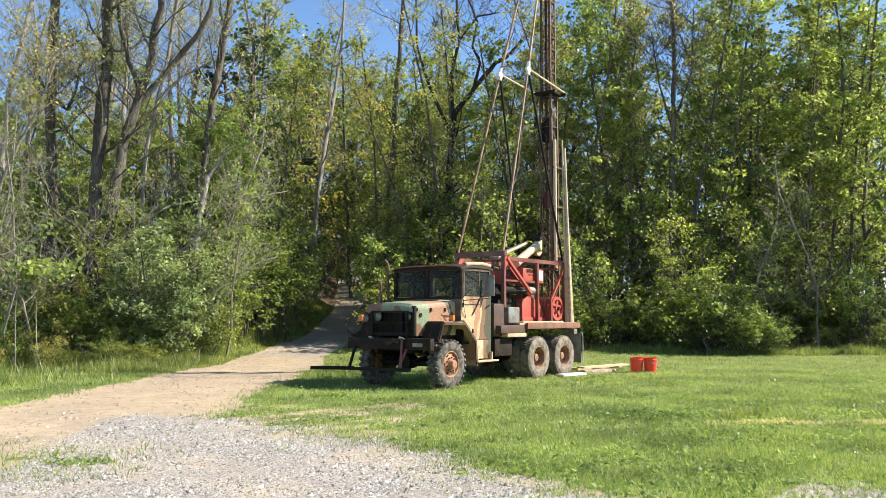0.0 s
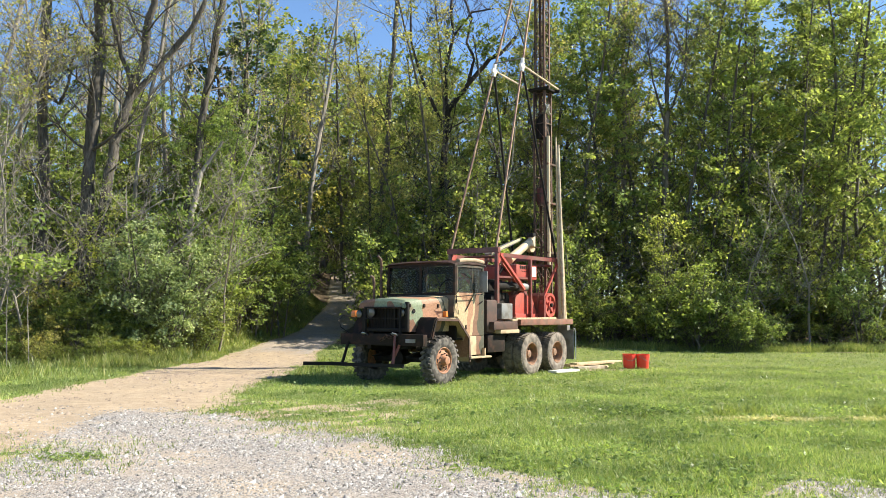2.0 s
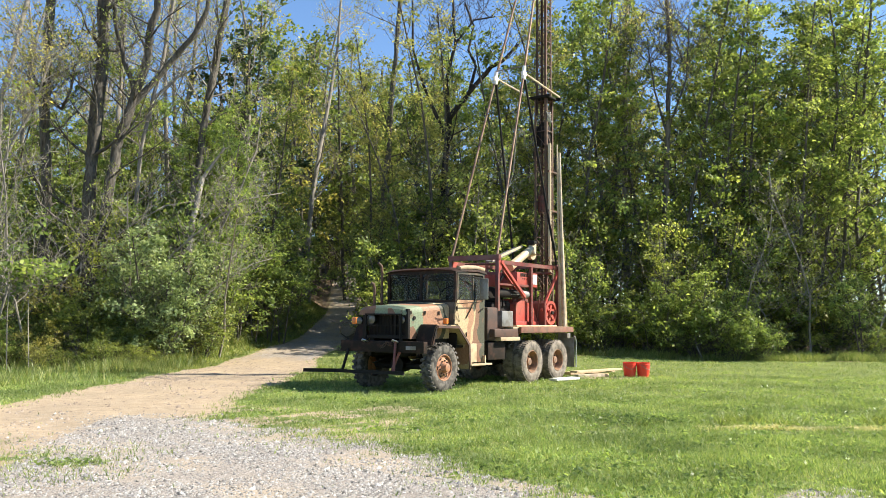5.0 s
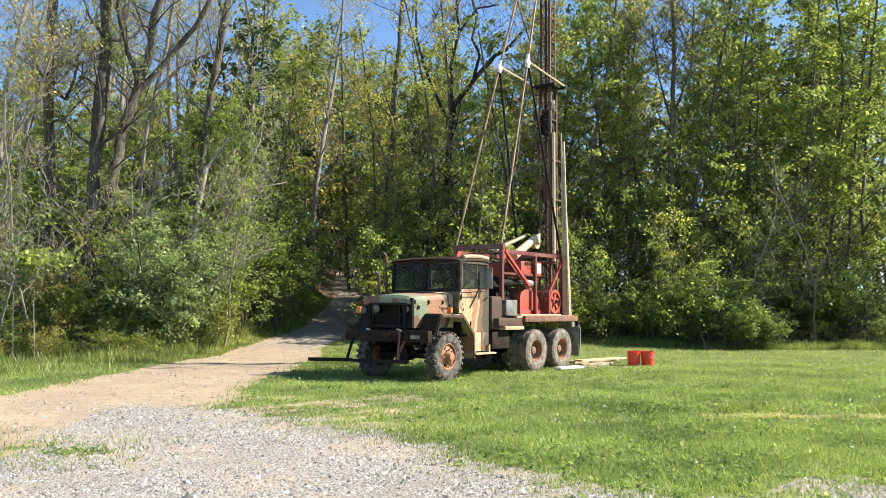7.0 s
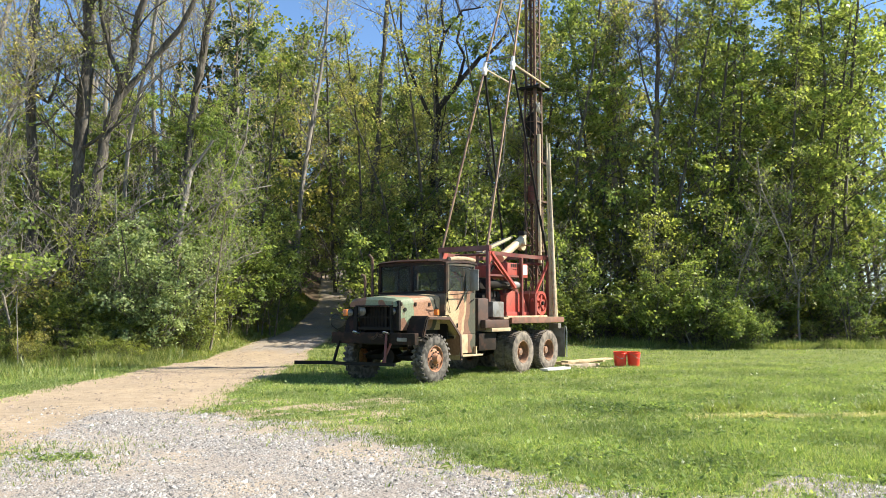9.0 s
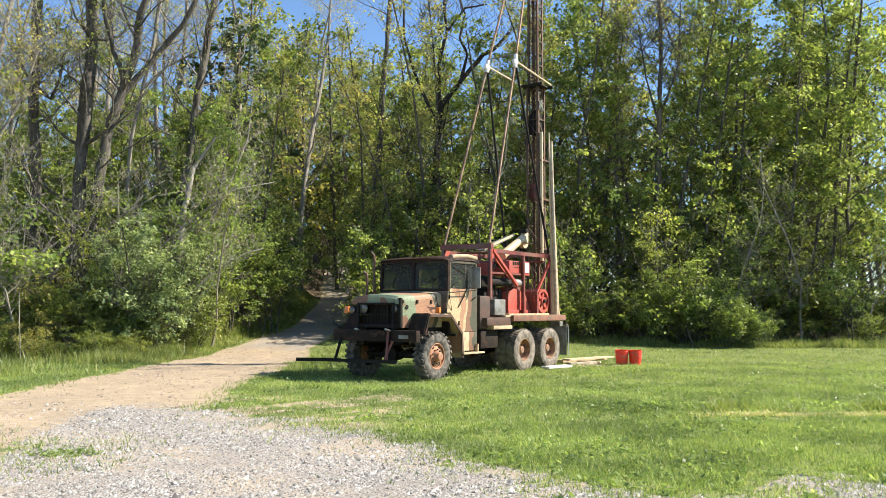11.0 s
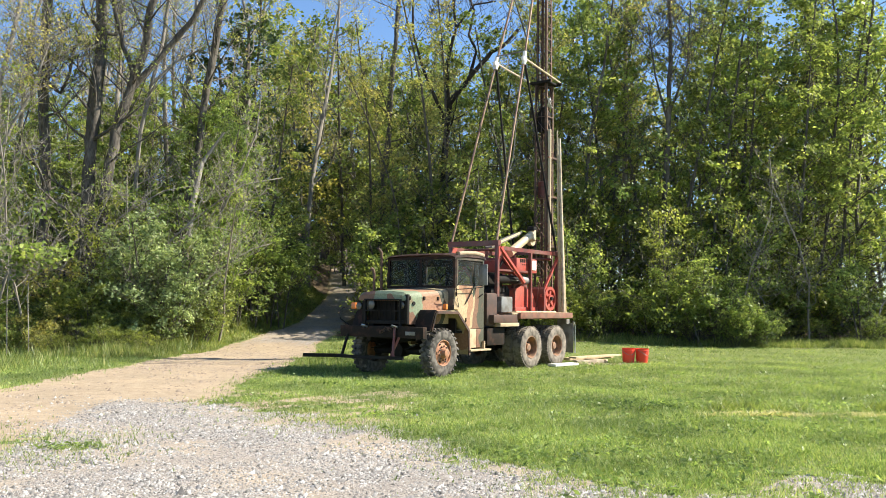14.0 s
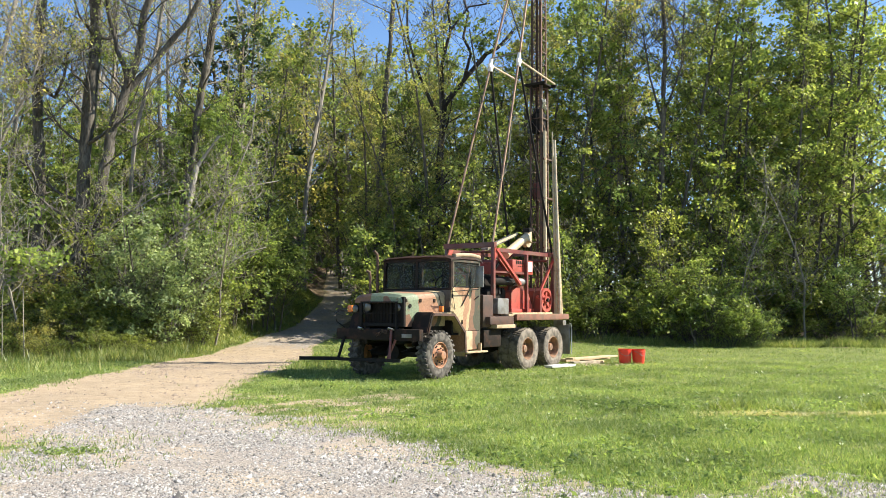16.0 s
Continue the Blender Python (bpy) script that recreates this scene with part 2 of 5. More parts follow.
M_LEAF_BRIGHT = leaf_mat("fresh bright leaves", (0.10, 0.155, 0.045), (0.215, 0.29, 0.09), (0.31, 0.37, 0.13))
M_NEEDLE = leaf_mat("dark conifer needles", (0.02, 0.045, 0.018), (0.045, 0.08, 0.03), (0.07, 0.11, 0.04), 0.25)
M_GRASS = leaf_mat("lawn grass blades", (0.10, 0.165, 0.042), (0.205, 0.295, 0.088), (0.36, 0.39, 0.17), 0.42)
M_WEED = leaf_mat("tall weeds", (0.09, 0.14, 0.035), (0.19, 0.25, 0.07), (0.36, 0.35, 0.16), 0.45)
M_STRAW = leaf_mat("dry straw-coloured grass", (0.36, 0.34, 0.16), (0.50, 0.46, 0.24), (0.62, 0.56, 0.34), 0.35)


# ---- building blocks ----
def box(bm, c, s, m=None, bevel=0.0):
    mat = Matrix.Translation(c) @ (m or Matrix()) @ Matrix.Diagonal((*s, 1))
    g = bmesh.ops.create_cube(bm, size=1, matrix=mat)
    if bevel:
        edges = {e for v in g["verts"] for e in v.link_edges}
        bmesh.ops.bevel(bm, geom=list(edges), offset=bevel, segments=2, affect="EDGES", profile=0.6)


def span(bm, lo, hi, bevel=0.0):
    box(bm, [(a + b) / 2 for a, b in zip(lo, hi)], [abs(b - a) for a, b in zip(lo, hi)], None, bevel)


def rod(bm, a, b, r, r2=None, seg=10):
    a, b = Vector(a), Vector(b)
    m = Matrix.Translation((a + b) / 2) @ (b - a).to_track_quat("Z", "Y").to_matrix().to_4x4()
    bmesh.ops.create_cone(bm, cap_ends=True, segments=seg, radius1=r, radius2=r if r2 is None else r2, depth=(b - a).length, matrix=m)


def bar(bm, a, b, w, h):
    """A straight steel section from a to b."""
    a, b = Vector(a), Vector(b)
    m = Matrix.Translation((a + b) / 2) @ (b - a).to_track_quat("X", "Z").to_matrix().to_4x4()
    bmesh.ops.create_cube(bm, size=1, matrix=m @ Matrix.Diagonal(((b - a).length, w, h, 1)))


def angle_iron(bm, a, b, w, t, sx, sy):
    """An L section whose two legs point along sx, sy."""
    a, b = Vector(a), Vector(b)
    bar_m = lambda off, dims: box(bm, (a + b) / 2 + Vector(off), dims, None)
    n = (b - a).length
    bar_m((sx * w / 2, 0, 0), (w, t, n))
    bar_m((0, sy * (w / 2 + t / 2 + 0.001), 0), (t, w, n))


def pipe(bm, pts, r, seg=8):
    """A bent tube through pts."""
    rings = []
    pts = [Vector(p) for p in pts]
    for i, p in enumerate(pts):
        d = (pts[min(i + 1, len(pts) - 1)] - pts[max(i - 1, 0)]).normalized()
        q = d.to_track_quat("Z", "Y")
        rings.append([bm.verts.new(p + q @ Vector((r * math.cos(k * math.tau / seg), r * math.sin(k * math.tau / seg), 0))) for k in range(seg)])
    for a, b in zip(rings, rings[1:]):
        for k in range(seg):
            bm.faces.new((a[k], a[(k + 1) % seg], b[(k + 1) % seg], b[k]))
    bm.faces.new(rings[0][::-1])
    bm.faces.new(rings[-1])


def lathe(bm, profile, seg=40, axis="Y"):
    """Turns (radius, offset along the axis) round the axis."""
    rings = []
    for r, o in profile:
        ring = []
        for k in range(seg):
            a = k * math.tau / seg
            c, s = r * math.cos(a), r * math.sin(a)
            ring.append(bm.verts.new({"Y": (c, o, s), "Z": (c, s, o), "X": (o, c, s)}[axis]))
        rings.append(ring)
    for a, b in zip(rings, rings[1:]):
        for k in range(seg):
            bm.faces.new((a[k], a[(k + 1) % seg], b[(k + 1) % seg], b[k]))
    return rings


def plate(bm, outline, y0, y1):
    """An outline in x, z given thickness from y0 to y1."""
    a = [bm.verts.new((x, y0, z)) for x, z in outline]
    b = [bm.verts.new((x, y1, z)) for x, z in outline]
    k = len(outline)
    for i in range(k):
        bm.faces.new((a[i], a[(i + 1) % k], b[(i + 1) % k], b[i]))
    bm.faces.new(a[::-1])
    bm.faces.new(b)


def strip(bm, line, y0, y1, t):
    """A bent sheet that follows a line in x, z, of width y0 to y1 and thickness t."""
    up = []
    for i, (x, z) in enumerate(line):
        x0, z0 = line[max(i - 1, 0)]
        x1, z1 = line[min(i + 1, len(line) - 1)]
        d = math.hypot(x1 - x0, z1 - z0)
        up.append((x - (z1 - z0) / d * t, z + (x1 - x0) / d * t))
    plate(bm, list(line) + up[::-1], y0, y1)


def finish(bm, smooth):
    bmesh.ops.recalc_face_normals(bm, faces=bm.faces[:])
    me = bpy.data.meshes.new("mesh")
    bm.to_mesh(me)
    bm.free()
    if smooth:
        me.shade_smooth()
        me.set_sharp_from_angle(angle=radians(smooth))
    return me


def part(name, bm, material, parent=None, label="", at=None, smooth=35):
    me = bm if isinstance(bm, bpy.types.Mesh) else finish(bm, smooth)
    if material and not me.materials:
        me.materials.append(material)
    ob = new(name, me)
    ob.parent = parent
    if at is not None:
        ob.matrix_basis = at
    return tagged(ob, label)


def made(name, parent, material, *calls, label="", smooth=35):
    """A part out of a few calls (function, *arguments)."""
    bm = bmesh.new()
    for f, *a in calls:
        f(bm, *a)
    return part(name, bm, material, parent, label, None, smooth)


def thing(name, m, label, category, group="", kind=""):
    ob = new(name)
    ob.matrix_basis = m
    ob.empty_display_size = 0.2
    return tagged(ob, label, category, group, kind)


def mesh_from(verts, faces, material):
    """A mesh out of arrays: verts (n, 3), faces (m, 3 or 4)."""
    me = bpy.data.meshes.new("mesh")
    v, f = np.asarray(verts, np.float32), np.asarray(faces, np.int32)
    k = f.shape[1]
    me.vertices.add(len(v))
    me.vertices.foreach_set("co", v.ravel())
    me.loops.add(f.size)
    me.loops.foreach_set("vertex_index", f.ravel())
    me.polygons.add(len(f))
    me.polygons.foreach_set("loop_start", np.arange(len(f), dtype=np.int32) * k)
    me.update(calc_edges=True)
    me.materials.append(material)
    return me


# ---- ground ----
def smooth_step(a, b, x):
    t = np.clip((x - a) / (b - a), 0, 1)
    return t * t * (3 - 2 * t)


def wave(x, y, s=0.0):
    """Soft unevenness, about -1 to 1."""
    return (np.sin(x * 1.31 + s) * np.cos(y * 1.07 - s * 2) + 0.6 * np.sin(x * 2.9 - y * 2.3 + s * 3) + 0.4 * np.sin(x * 6.1 + y * 5.3 + s)) / 2


def ground_z(x, y):
    x, y = np.asarray(x, float), np.asarray(y, float)
    far = np.clip(y - 28, 0, 60)
    hill = (0.085 * far + 0.0016 * far**2) * (1 - 0.75 * smooth_step(0, 12, x))
    flat = smooth_step(1.0, 3.5, np.hypot((x - 1.0) / 1.6, (y - 21.5)))
    rough = 0.03 * wave(x * 0.5, y * 0.5, 1.0) + 0.012 * wave(x * 2.0, y * 2.0, 2.0)
    bank = 0.5 * smooth_step(0.15, 1.2, road_mid(y) - road_half(y) - x) * smooth_step(26, 33, y)
    return hill + bank + rough * flat * smooth_step(3, 9, y)


def road_mid(y):
    return np.interp(y, [0, 23, 29.6, 36, 45, 55, 80], [-5.85, -5.8, -5.6, -4.75, -4.8, -5.9, -8.5])


def road_half(y):
    return np.interp(y, [0, 23, 29.6, 36, 60], [2.0, 1.95, 1.5, 1.0, 0.9])


def zones(x, y):
    """Shares of sandy track, gravel and wood floor."""
    w = wave(x, y, 0.5)
    half = road_half(y)
    track = 1 - smooth_step(half - 0.25, half + 0.3, np.abs(x - road_mid(y) + 0.16 * w + 0.1 * wave(x * 3.1, y * 2.7, 5.0)))
    apron = (1 - smooth_step(13.0, 14.2, y - 0.3 * w)) * (1 - smooth_step(-5.0, -4.4, x + 0.2 * w))
    ramp_in = smooth_step(-4.6, -4.2, x) * (1 - smooth_step(-3.9, -3.3, x + 0.15 * w)) * (1 - smooth_step(14.6, 16.5, y))
    track = np.maximum(np.maximum(track * smooth_step(5, 9, y), apron), ramp_in)
    right = 0.30 + 1.35 * (1 - smooth_step(7.4, 9.6, y)) - 0.85 * smooth_step(9.6, 11.6, y) - 2.5 * smooth_step(11.4, 13.4, y)
    gravel = (1 - smooth_step(-0.45, 0.35, x - right + 0.18 * w + 0.16 * wave(x * 3.3, y * 3.9, 2.2))) * smooth_step(-5.1, -4.3, x + 0.2 * w + 0.1 * (y - 9)) * (1 - smooth_step(13.0, 14.4, y + 0.3 * w + 0.15 * (x + 3)))
    patch = smooth_step(0.1, 0.5, wave(x * 1.5, y * 2.1, 4.0) + 0.95 * (8.25 - y)) * (1 - smooth_step(8.8, 9.4, y)) * smooth_step(0, 0.5, x)
    gravel = np.maximum(gravel, 0.85 * patch)
    tufts = smooth_step(0.15, 0.55, wave(x * 2.3, y * 2.9, 5.5) + 0.5 * wave(x * 5.1, y * 6.3, 2.9)) * smooth_step(-1.3, -0.3, x - right)
    gravel = gravel * (1 - 0.75 * tufts)
    verge = 0.75 * smooth_step(-0.2, 0.4, wave(x * 1.6, y * 2.4, 7.0) + 0.5 * wave(x * 4.3, y * 5.1, 1.7)) * np.exp(-(((y - 9.6 + 0.25 * (x + 4.5)) / 0.55) ** 2)) * smooth_step(-6.8, -6.0, x) * (1 - smooth_step(-3.2, -2.6, x))
    gravel = np.maximum(gravel, track * smooth_step(25, 32, y + 0.8 * w) * 0.62)
    bare = np.exp(-(((y - 11.7 - 0.15 * w) / 0.42) ** 2) - ((x + 0.9) / 1.05) ** 4)
    gravel, track = gravel * (1 - 0.9 * bare), np.maximum(track, 0.95 * bare)
    gravel, track = gravel * (1 - 0.8 * verge), track * (1 - 0.85 * verge)
    thin = smooth_step(11.0, 12.6, y) * (1 - smooth_step(15.0, 17.3, y)) * smooth_step(-4.5, -3.7, x) * (1 - smooth_step(-0.9, 0.9, x)) * smooth_step(-0.5, 0.3, wave(x * 2.1, y * 3.1, 3.3))
    soil = np.exp(-(((x - 4.7) / 1.1) ** 2 + ((y - 23.75) / 0.5) ** 2) * 1.3)
    track = np.maximum(track, np.maximum(0.70 * thin, 0.95 * soil))
    rim = np.where(x < road_mid(y), np.where(x < road_mid(y) - 4.5, 28.5, 36.0), 32.0) + 0.7 * w
    woods = smooth_step(-0.5, 1.0, y - rim) * (1 - track)
    return track, gravel, woods


def axis_steps(parts):
    return np.concatenate([np.arange(a, b, s) for a, b, s in parts])


def build_ground():
    xs = axis_steps([(-400, -40, 40), (-40, -12, 2), (-12, 8, 0.12), (8, 24, 0.5), (24, 60, 4), (60, 401, 40)])
    ys = axis_steps([(-400, -20, 40), (-20, 5, 2.5), (5, 16, 0.11), (16, 22, 0.2), (22, 40, 0.4), (40, 80, 2), (80, 401, 40)])
    gx, gy = np.meshgrid(xs, ys)
    x, y = gx.ravel(), gy.ravel()
    v = np.stack([x, y, ground_z(x, y)], 1)
    nx, ny = len(xs), len(ys)
    i = (np.arange(ny - 1)[:, None] * nx + np.arange(nx - 1)[None]).ravel()
    me = mesh_from(v, np.stack([i, i + 1, i + nx + 1, i + nx], 1), M_GROUND)
    track, gravel, woods = zones(x, y)
    col = me.color_attributes.new("zone", "FLOAT_COLOR", "POINT")
    col.data.foreach_set("color", np.stack([track, gravel, woods, np.ones_like(x)], 1).astype(np.float32).ravel())
    me.shade_smooth()
    tagged(new("ground", me), "mown grass, sandy farm track and grey gravel apron", "ground", kind="structure")


build_ground()


def blades(rng, x, y, h, width, lean=0.5, k=3):
    """Grass blades: narrow triangles, k at each place."""
    n = len(x)
    x, y, h = np.repeat(x, k), np.repeat(y, k), np.repeat(h, k) * rng.uniform(0.6, 1.25, n * k)
    x, y = x + rng.normal(0, 0.02, n * k), y + rng.normal(0, 0.02, n * k)
    a, b = rng.uniform(0, math.tau, n * k), rng.uniform(0, math.tau, n * k)
    d = np.stack([np.cos(a), np.sin(a), 0 * a], 1) * (width * (0.6 + 0.8 * rng.random(n * k)))[:, None]
    p = np.stack([x, y, ground_z(x, y) - 0.01], 1)
    tip = p + np.stack([np.cos(b) * h * lean, np.sin(b) * h * lean, h], 1)
    v = np.stack([p - d, p + d, tip], 1).reshape(-1, 3)
    return v, np.arange(len(v)).reshape(-1, 3)


def build_grass():
    rng = np.random.default_rng(11)
    # lawn, thinning with distance
    bands = [(-7.5, 6.5, 6.6, 12, 1700), (-10, 9, 12, 18, 640), (-14, 17, 18, 25, 290), (-16, 24, 25, 33.5, 115)]
    xs, ys = [], []
    for x0, x1, y0, y1, dens in bands:
        n = int((x1 - x0) * (y1 - y0) * dens)
        xs.append(rng.uniform(x0, x1, n))
        ys.append(rng.uniform(y0, y1, n))
    x, y = np.concatenate(xs), np.concatenate(ys)
    jx, jy = x + rng.normal(0, 0.22, len(x)), y + rng.normal(0, 0.6, len(x))
    track, gravel, woods = zones(jx, jy)
    bare = np.maximum(track, gravel)
    tuft = 0.5 + 0.5 * wave(x * 1.7, y * 2.1, 3.0)
    keep = (rng.random(len(x)) > np.clip(bare * 1.25 - 0.12, 0, 0.999)) & (np.abs(x) < 0.58 * y + 1.5) & (rng.random(len(x)) < 0.35 + 0.75 * tuft)
    strip_on = (x > 3.9) & (np.abs(y - 12.5 - 0.06 * x - 0.08 * np.sin(x * 3)) < 0.14) & (rng.random(len(x)) < 0.75)
    keep &= ~strip_on
    x, y, tuft = x[keep], y[keep], tuft[keep]
    h = (0.022 + 0.042 * tuft + 0.0009 * y) * rng.uniform(0.7, 1.5, len(x))
    v, f = blades(rng, x, y, h, 0.0055, 0.6, 3)
    tagged(new("lawn_grass", mesh_from(v, f, M_GRASS)), "short bright green lawn grass in sun", "grass", kind="stuff")
    # a dry strip and a line of coarse tufts across the field
    n = 2600
    x = rng.uniform(3.9, 9.0, n)
    y = 12.5 + 0.06 * x + rng.normal(0, 0.10, n) + 0.08 * np.sin(x * 3)
    v, f = blades(rng, x, y, rng.uniform(0.03, 0.07, n), 0.007, 1.2, 3)
    tagged(new("dry_grass", mesh_from(v, f, M_STRAW)), "dry straw-coloured strip of cut grass", "grass", kind="stuff")
    n = 2400
    x = rng.uniform(2.9, 9.0, n)
    y = 13.1 + 0.06 * x + rng.normal(0, 0.2, n) + 0.1 * np.sin(x * 2)
    keep = wave(x * 1.9, y * 2, 2.0) + rng.normal(0, 0.2, n) > 0.25
    v, f = blades(rng, x[keep], y[keep], rng.uniform(0.08, 0.19, keep.sum()), 0.008, 0.8, 4)
    tagged(new("coarse_grass", mesh_from(v, f, M_LEAF_DARK)), "coarse dark green tufts across the lawn", "grass", kind="stuff")
    # rank grass on the bank beside the track
    n = 9000
    y = rng.uniform(24, 46, n)
    x = road_mid(y) - road_half(y) - rng.gamma(1.6, 0.75, n)
    h = (0.10 + 0.22 * smooth_step(0.2, 1.4, road_mid(y) - road_half(y) - x)) * rng.uniform(0.5, 1.5, n)
    v, f = blades(rng, x, y, h, 0.011, 0.5, 4)
    tagged(new("bank_grass", mesh_from(v, f, M_WEED)), "rank green grass on the bank beside the track", "grass", kind="stuff")
    # tall weeds along the wood's edge and the track
    n = 17000
    x = np.concatenate([rng.uniform(1, 24, n), rng.uniform(-22, -7.7, n), rng.uniform(-4.4, -2.2, n // 8)])
    y = np.concatenate([32.3 + rng.gamma(1.5, 0.9, n), rng.uniform(19, 36, n), rng.uniform(19, 30, n // 8)])
    track, gravel, woods = zones(x, y)
    keep = (track < 0.2) & ((x > -7) | (rng.random(len(x)) < smooth_step(-8.2, -11.5, x) + smooth_step(23, 29, y) * 0.8 + 0.06))
    x, y = x[keep], y[keep]
    h = np.where(x > -5, np.where(y < 31, 0.13, 0.30), 0.25) * rng.uniform(0.35, 1.5, len(x)) * (0.75 + 0.55 * wave(x * 1.2, y * 1.2, 8.0)) * np.where((x < -7) & (y > 25.2), 1.7, 1.0)
    v, f = blades(rng, x, y, h, 0.011, 0.45, 3)
    tagged(new("tall_weeds", mesh_from(v, f, M_WEED)), "tall green weeds and dry stalks along the wood's edge", "weeds", kind="stuff")


def build_clover():
    """Broad-leaved lawn weeds: flat little leaves in rosettes."""
    rng = np.random.default_rng(21)
    n = 15000
    y = 6.8 + 17 * rng.random(n) ** 1.6
    x = rng.uniform(-1, 1, n) * (0.56 * y + 1)
    track, gravel, _ = zones(x, y)
    keep = (np.maximum(track, gravel) < 0.55) & (wave(x * 0.9, y * 1.2, 6.0) + rng.normal(0, 0.35, n) > 0.05)
    clump = np.stack([3.4 + rng.normal(0, 0.55, 500), 14.0 + rng.normal(0, 0.28, 500)], 1)
    x, y = np.concatenate([x[keep], clump[:, 0]]), np.concatenate([y[keep], clump[:, 1]])
    k = 6
    c = np.stack([x, y, ground_z(x, y) + 0.03], 1)
    c = np.repeat(c, k, 0) + rng.normal(0, 1, (len(x) * k, 3)) * np.array([0.04, 0.04, 0.018])
    nrm = rng.normal(0, 0.45, (len(c), 3)) + np.array([0, 0, 1.0])
    nrm /= np.linalg.norm(nrm, axis=1, keepdims=True)
    u = np.cross(nrm, rng.normal(0, 1, (len(c), 3)))
    u /= np.linalg.norm(u, axis=1, keepdims=True)
    w = np.cross(nrm, u)
    ln = rng.uniform(0.015, 0.042, len(c))[:, None]
    v = np.stack([c - u * ln, c + w * ln * 0.5, c + u * ln, c - w * ln * 0.5], 1).reshape(-1, 3)
    tagged(new("lawn_weeds", mesh_from(v, np.arange(len(v)).reshape(-1, 4), M_LEAF_BRIGHT)), "broad-leaved green lawn weeds", "weeds", kind="stuff")


def build_gravel():
    rng = np.random.default_rng(5)
    n = 270000
    y = 6.6 + 7.9 * rng.random(n) ** 1.25
    x = rng.uniform(-6.5, 5.5, n)
    track, gravel, _ = zones(x, y)
    keep = (rng.random(n) < np.clip(gravel * 1.1 - 0.05, 0.0, 1) * np.clip(0.5 + 0.6 * wave(x * 1.4, y * 1.9, 9.0) + 0.35 * wave(x * 4, y * 5, 1.0), 0.10, 1) + 0.05 * track) & (np.abs(x) < 0.56 * y + 0.6)
    x, y = x[keep], y[keep]
    m = len(x)
    r = 0.0045 + 0.006 * rng.gamma(1.3, 0.7, m)
    base = np.array([(1, 0, 0), (0, 1, 0), (-1, 0, 0), (0, -1, 0), (0.1, 0.1, 0.8)], float)
    tri = np.array([(0, 1, 4), (1, 2, 4), (2, 3, 4), (3, 0, 4)])
    v = base[None] * rng.uniform(0.6, 1.4, (m, 5, 1)) * r[:, None, None]
    v[:, 4, :2] += rng.normal(0, 0.45, (m, 2)) * r[:, None]
    a = rng.uniform(0, math.tau, m)
    c, s = np.cos(a)[:, None], np.sin(a)[:, None]
    v = np.stack([v[..., 0] * c - v[..., 1] * s + x[:, None], v[..., 0] * s + v[..., 1] * c + y[:, None], v[..., 2] + ground_z(x, y)[:, None] - 0.001], -1).reshape(-1, 3)
    f = (tri[None] + (np.arange(m) * 5)[:, None, None]).reshape(-1, 3)
    tagged(new("loose_gravel", mesh_from(v, f, M_STONE)), "loose crushed grey limestone gravel", "gravel", kind="stuff")


def build_litter():
    """Small stones, clods and dead leaves scattered on the sandy track."""
    rng = np.random.default_rng(8)
    n = 12000
    y = 8 + 34 * rng.random(n) ** 1.3
    x = road_mid(y) + rng.uniform(-2.3, 3.2, n)
    track, gravel, _ = zones(x, y)
    keep = (track > 0.4) & (gravel < 0.5) & (wave(x * 1.1, y * 0.6, 2.5) + rng.normal(0, 0.5, n) > 0.1)
    x, y = x[keep], y[keep]
    m = len(x)
    r = rng.gamma(1.6, 0.007, m) + 0.004
    base = np.array([(1, 0, 0), (0, 1, 0), (-1, 0, 0), (0, -1, 0), (0.1, 0.1, 0.8)], float)
    tri = np.array([(0, 1, 4), (1, 2, 4), (2, 3, 4), (3, 0, 4)])
    v = base[None] * rng.uniform(0.6, 1.4, (m, 5, 1)) * r[:, None, None]
    v = v + np.stack([x, y, ground_z(x, y) - 0.001], 1)[:, None]
    f = (tri[None] + (np.arange(m) * 5)[:, None, None]).reshape(-1, 3)
    n = 15000
    y2 = 19 + 27 * rng.random(n)
    x2 = road_mid(y2) + rng.uniform(-1.9, 1.9, n)
    t2 = zones(x2, y2)[0]
    keep = (t2 > 0.45) & (wave(x2 * 2, y2 * 0.8, 6.0) + rng.normal(0, 0.4, n) > 0.0)
    x2, y2 = x2[keep], y2[keep]
    r2 = rng.gamma(2.0, 0.005, len(x2)) + 0.006
    v2 = base[None] * rng.uniform(0.6, 1.4, (len(x2), 5, 1)) * r2[:, None, None] + np.stack([x2, y2, ground_z(x2, y2) - 0.001], 1)[:, None]
    f2 = (tri[None] + (np.arange(len(x2)) * 5)[:, None, None]).reshape(-1, 3)
    tagged(new("track_gravel", mesh_from(v2.reshape(-1, 3), f2, M_LITTER)), "coarse grey gravel on the far track", "gravel", kind="stuff")
    tagged(new("track_litter", mesh_from(v.reshape(-1, 3), f, M_LITTER)), "small stones and clods on the sandy track", "gravel", kind="stuff")


build_grass()
build_clover()
build_gravel()
build_litter()


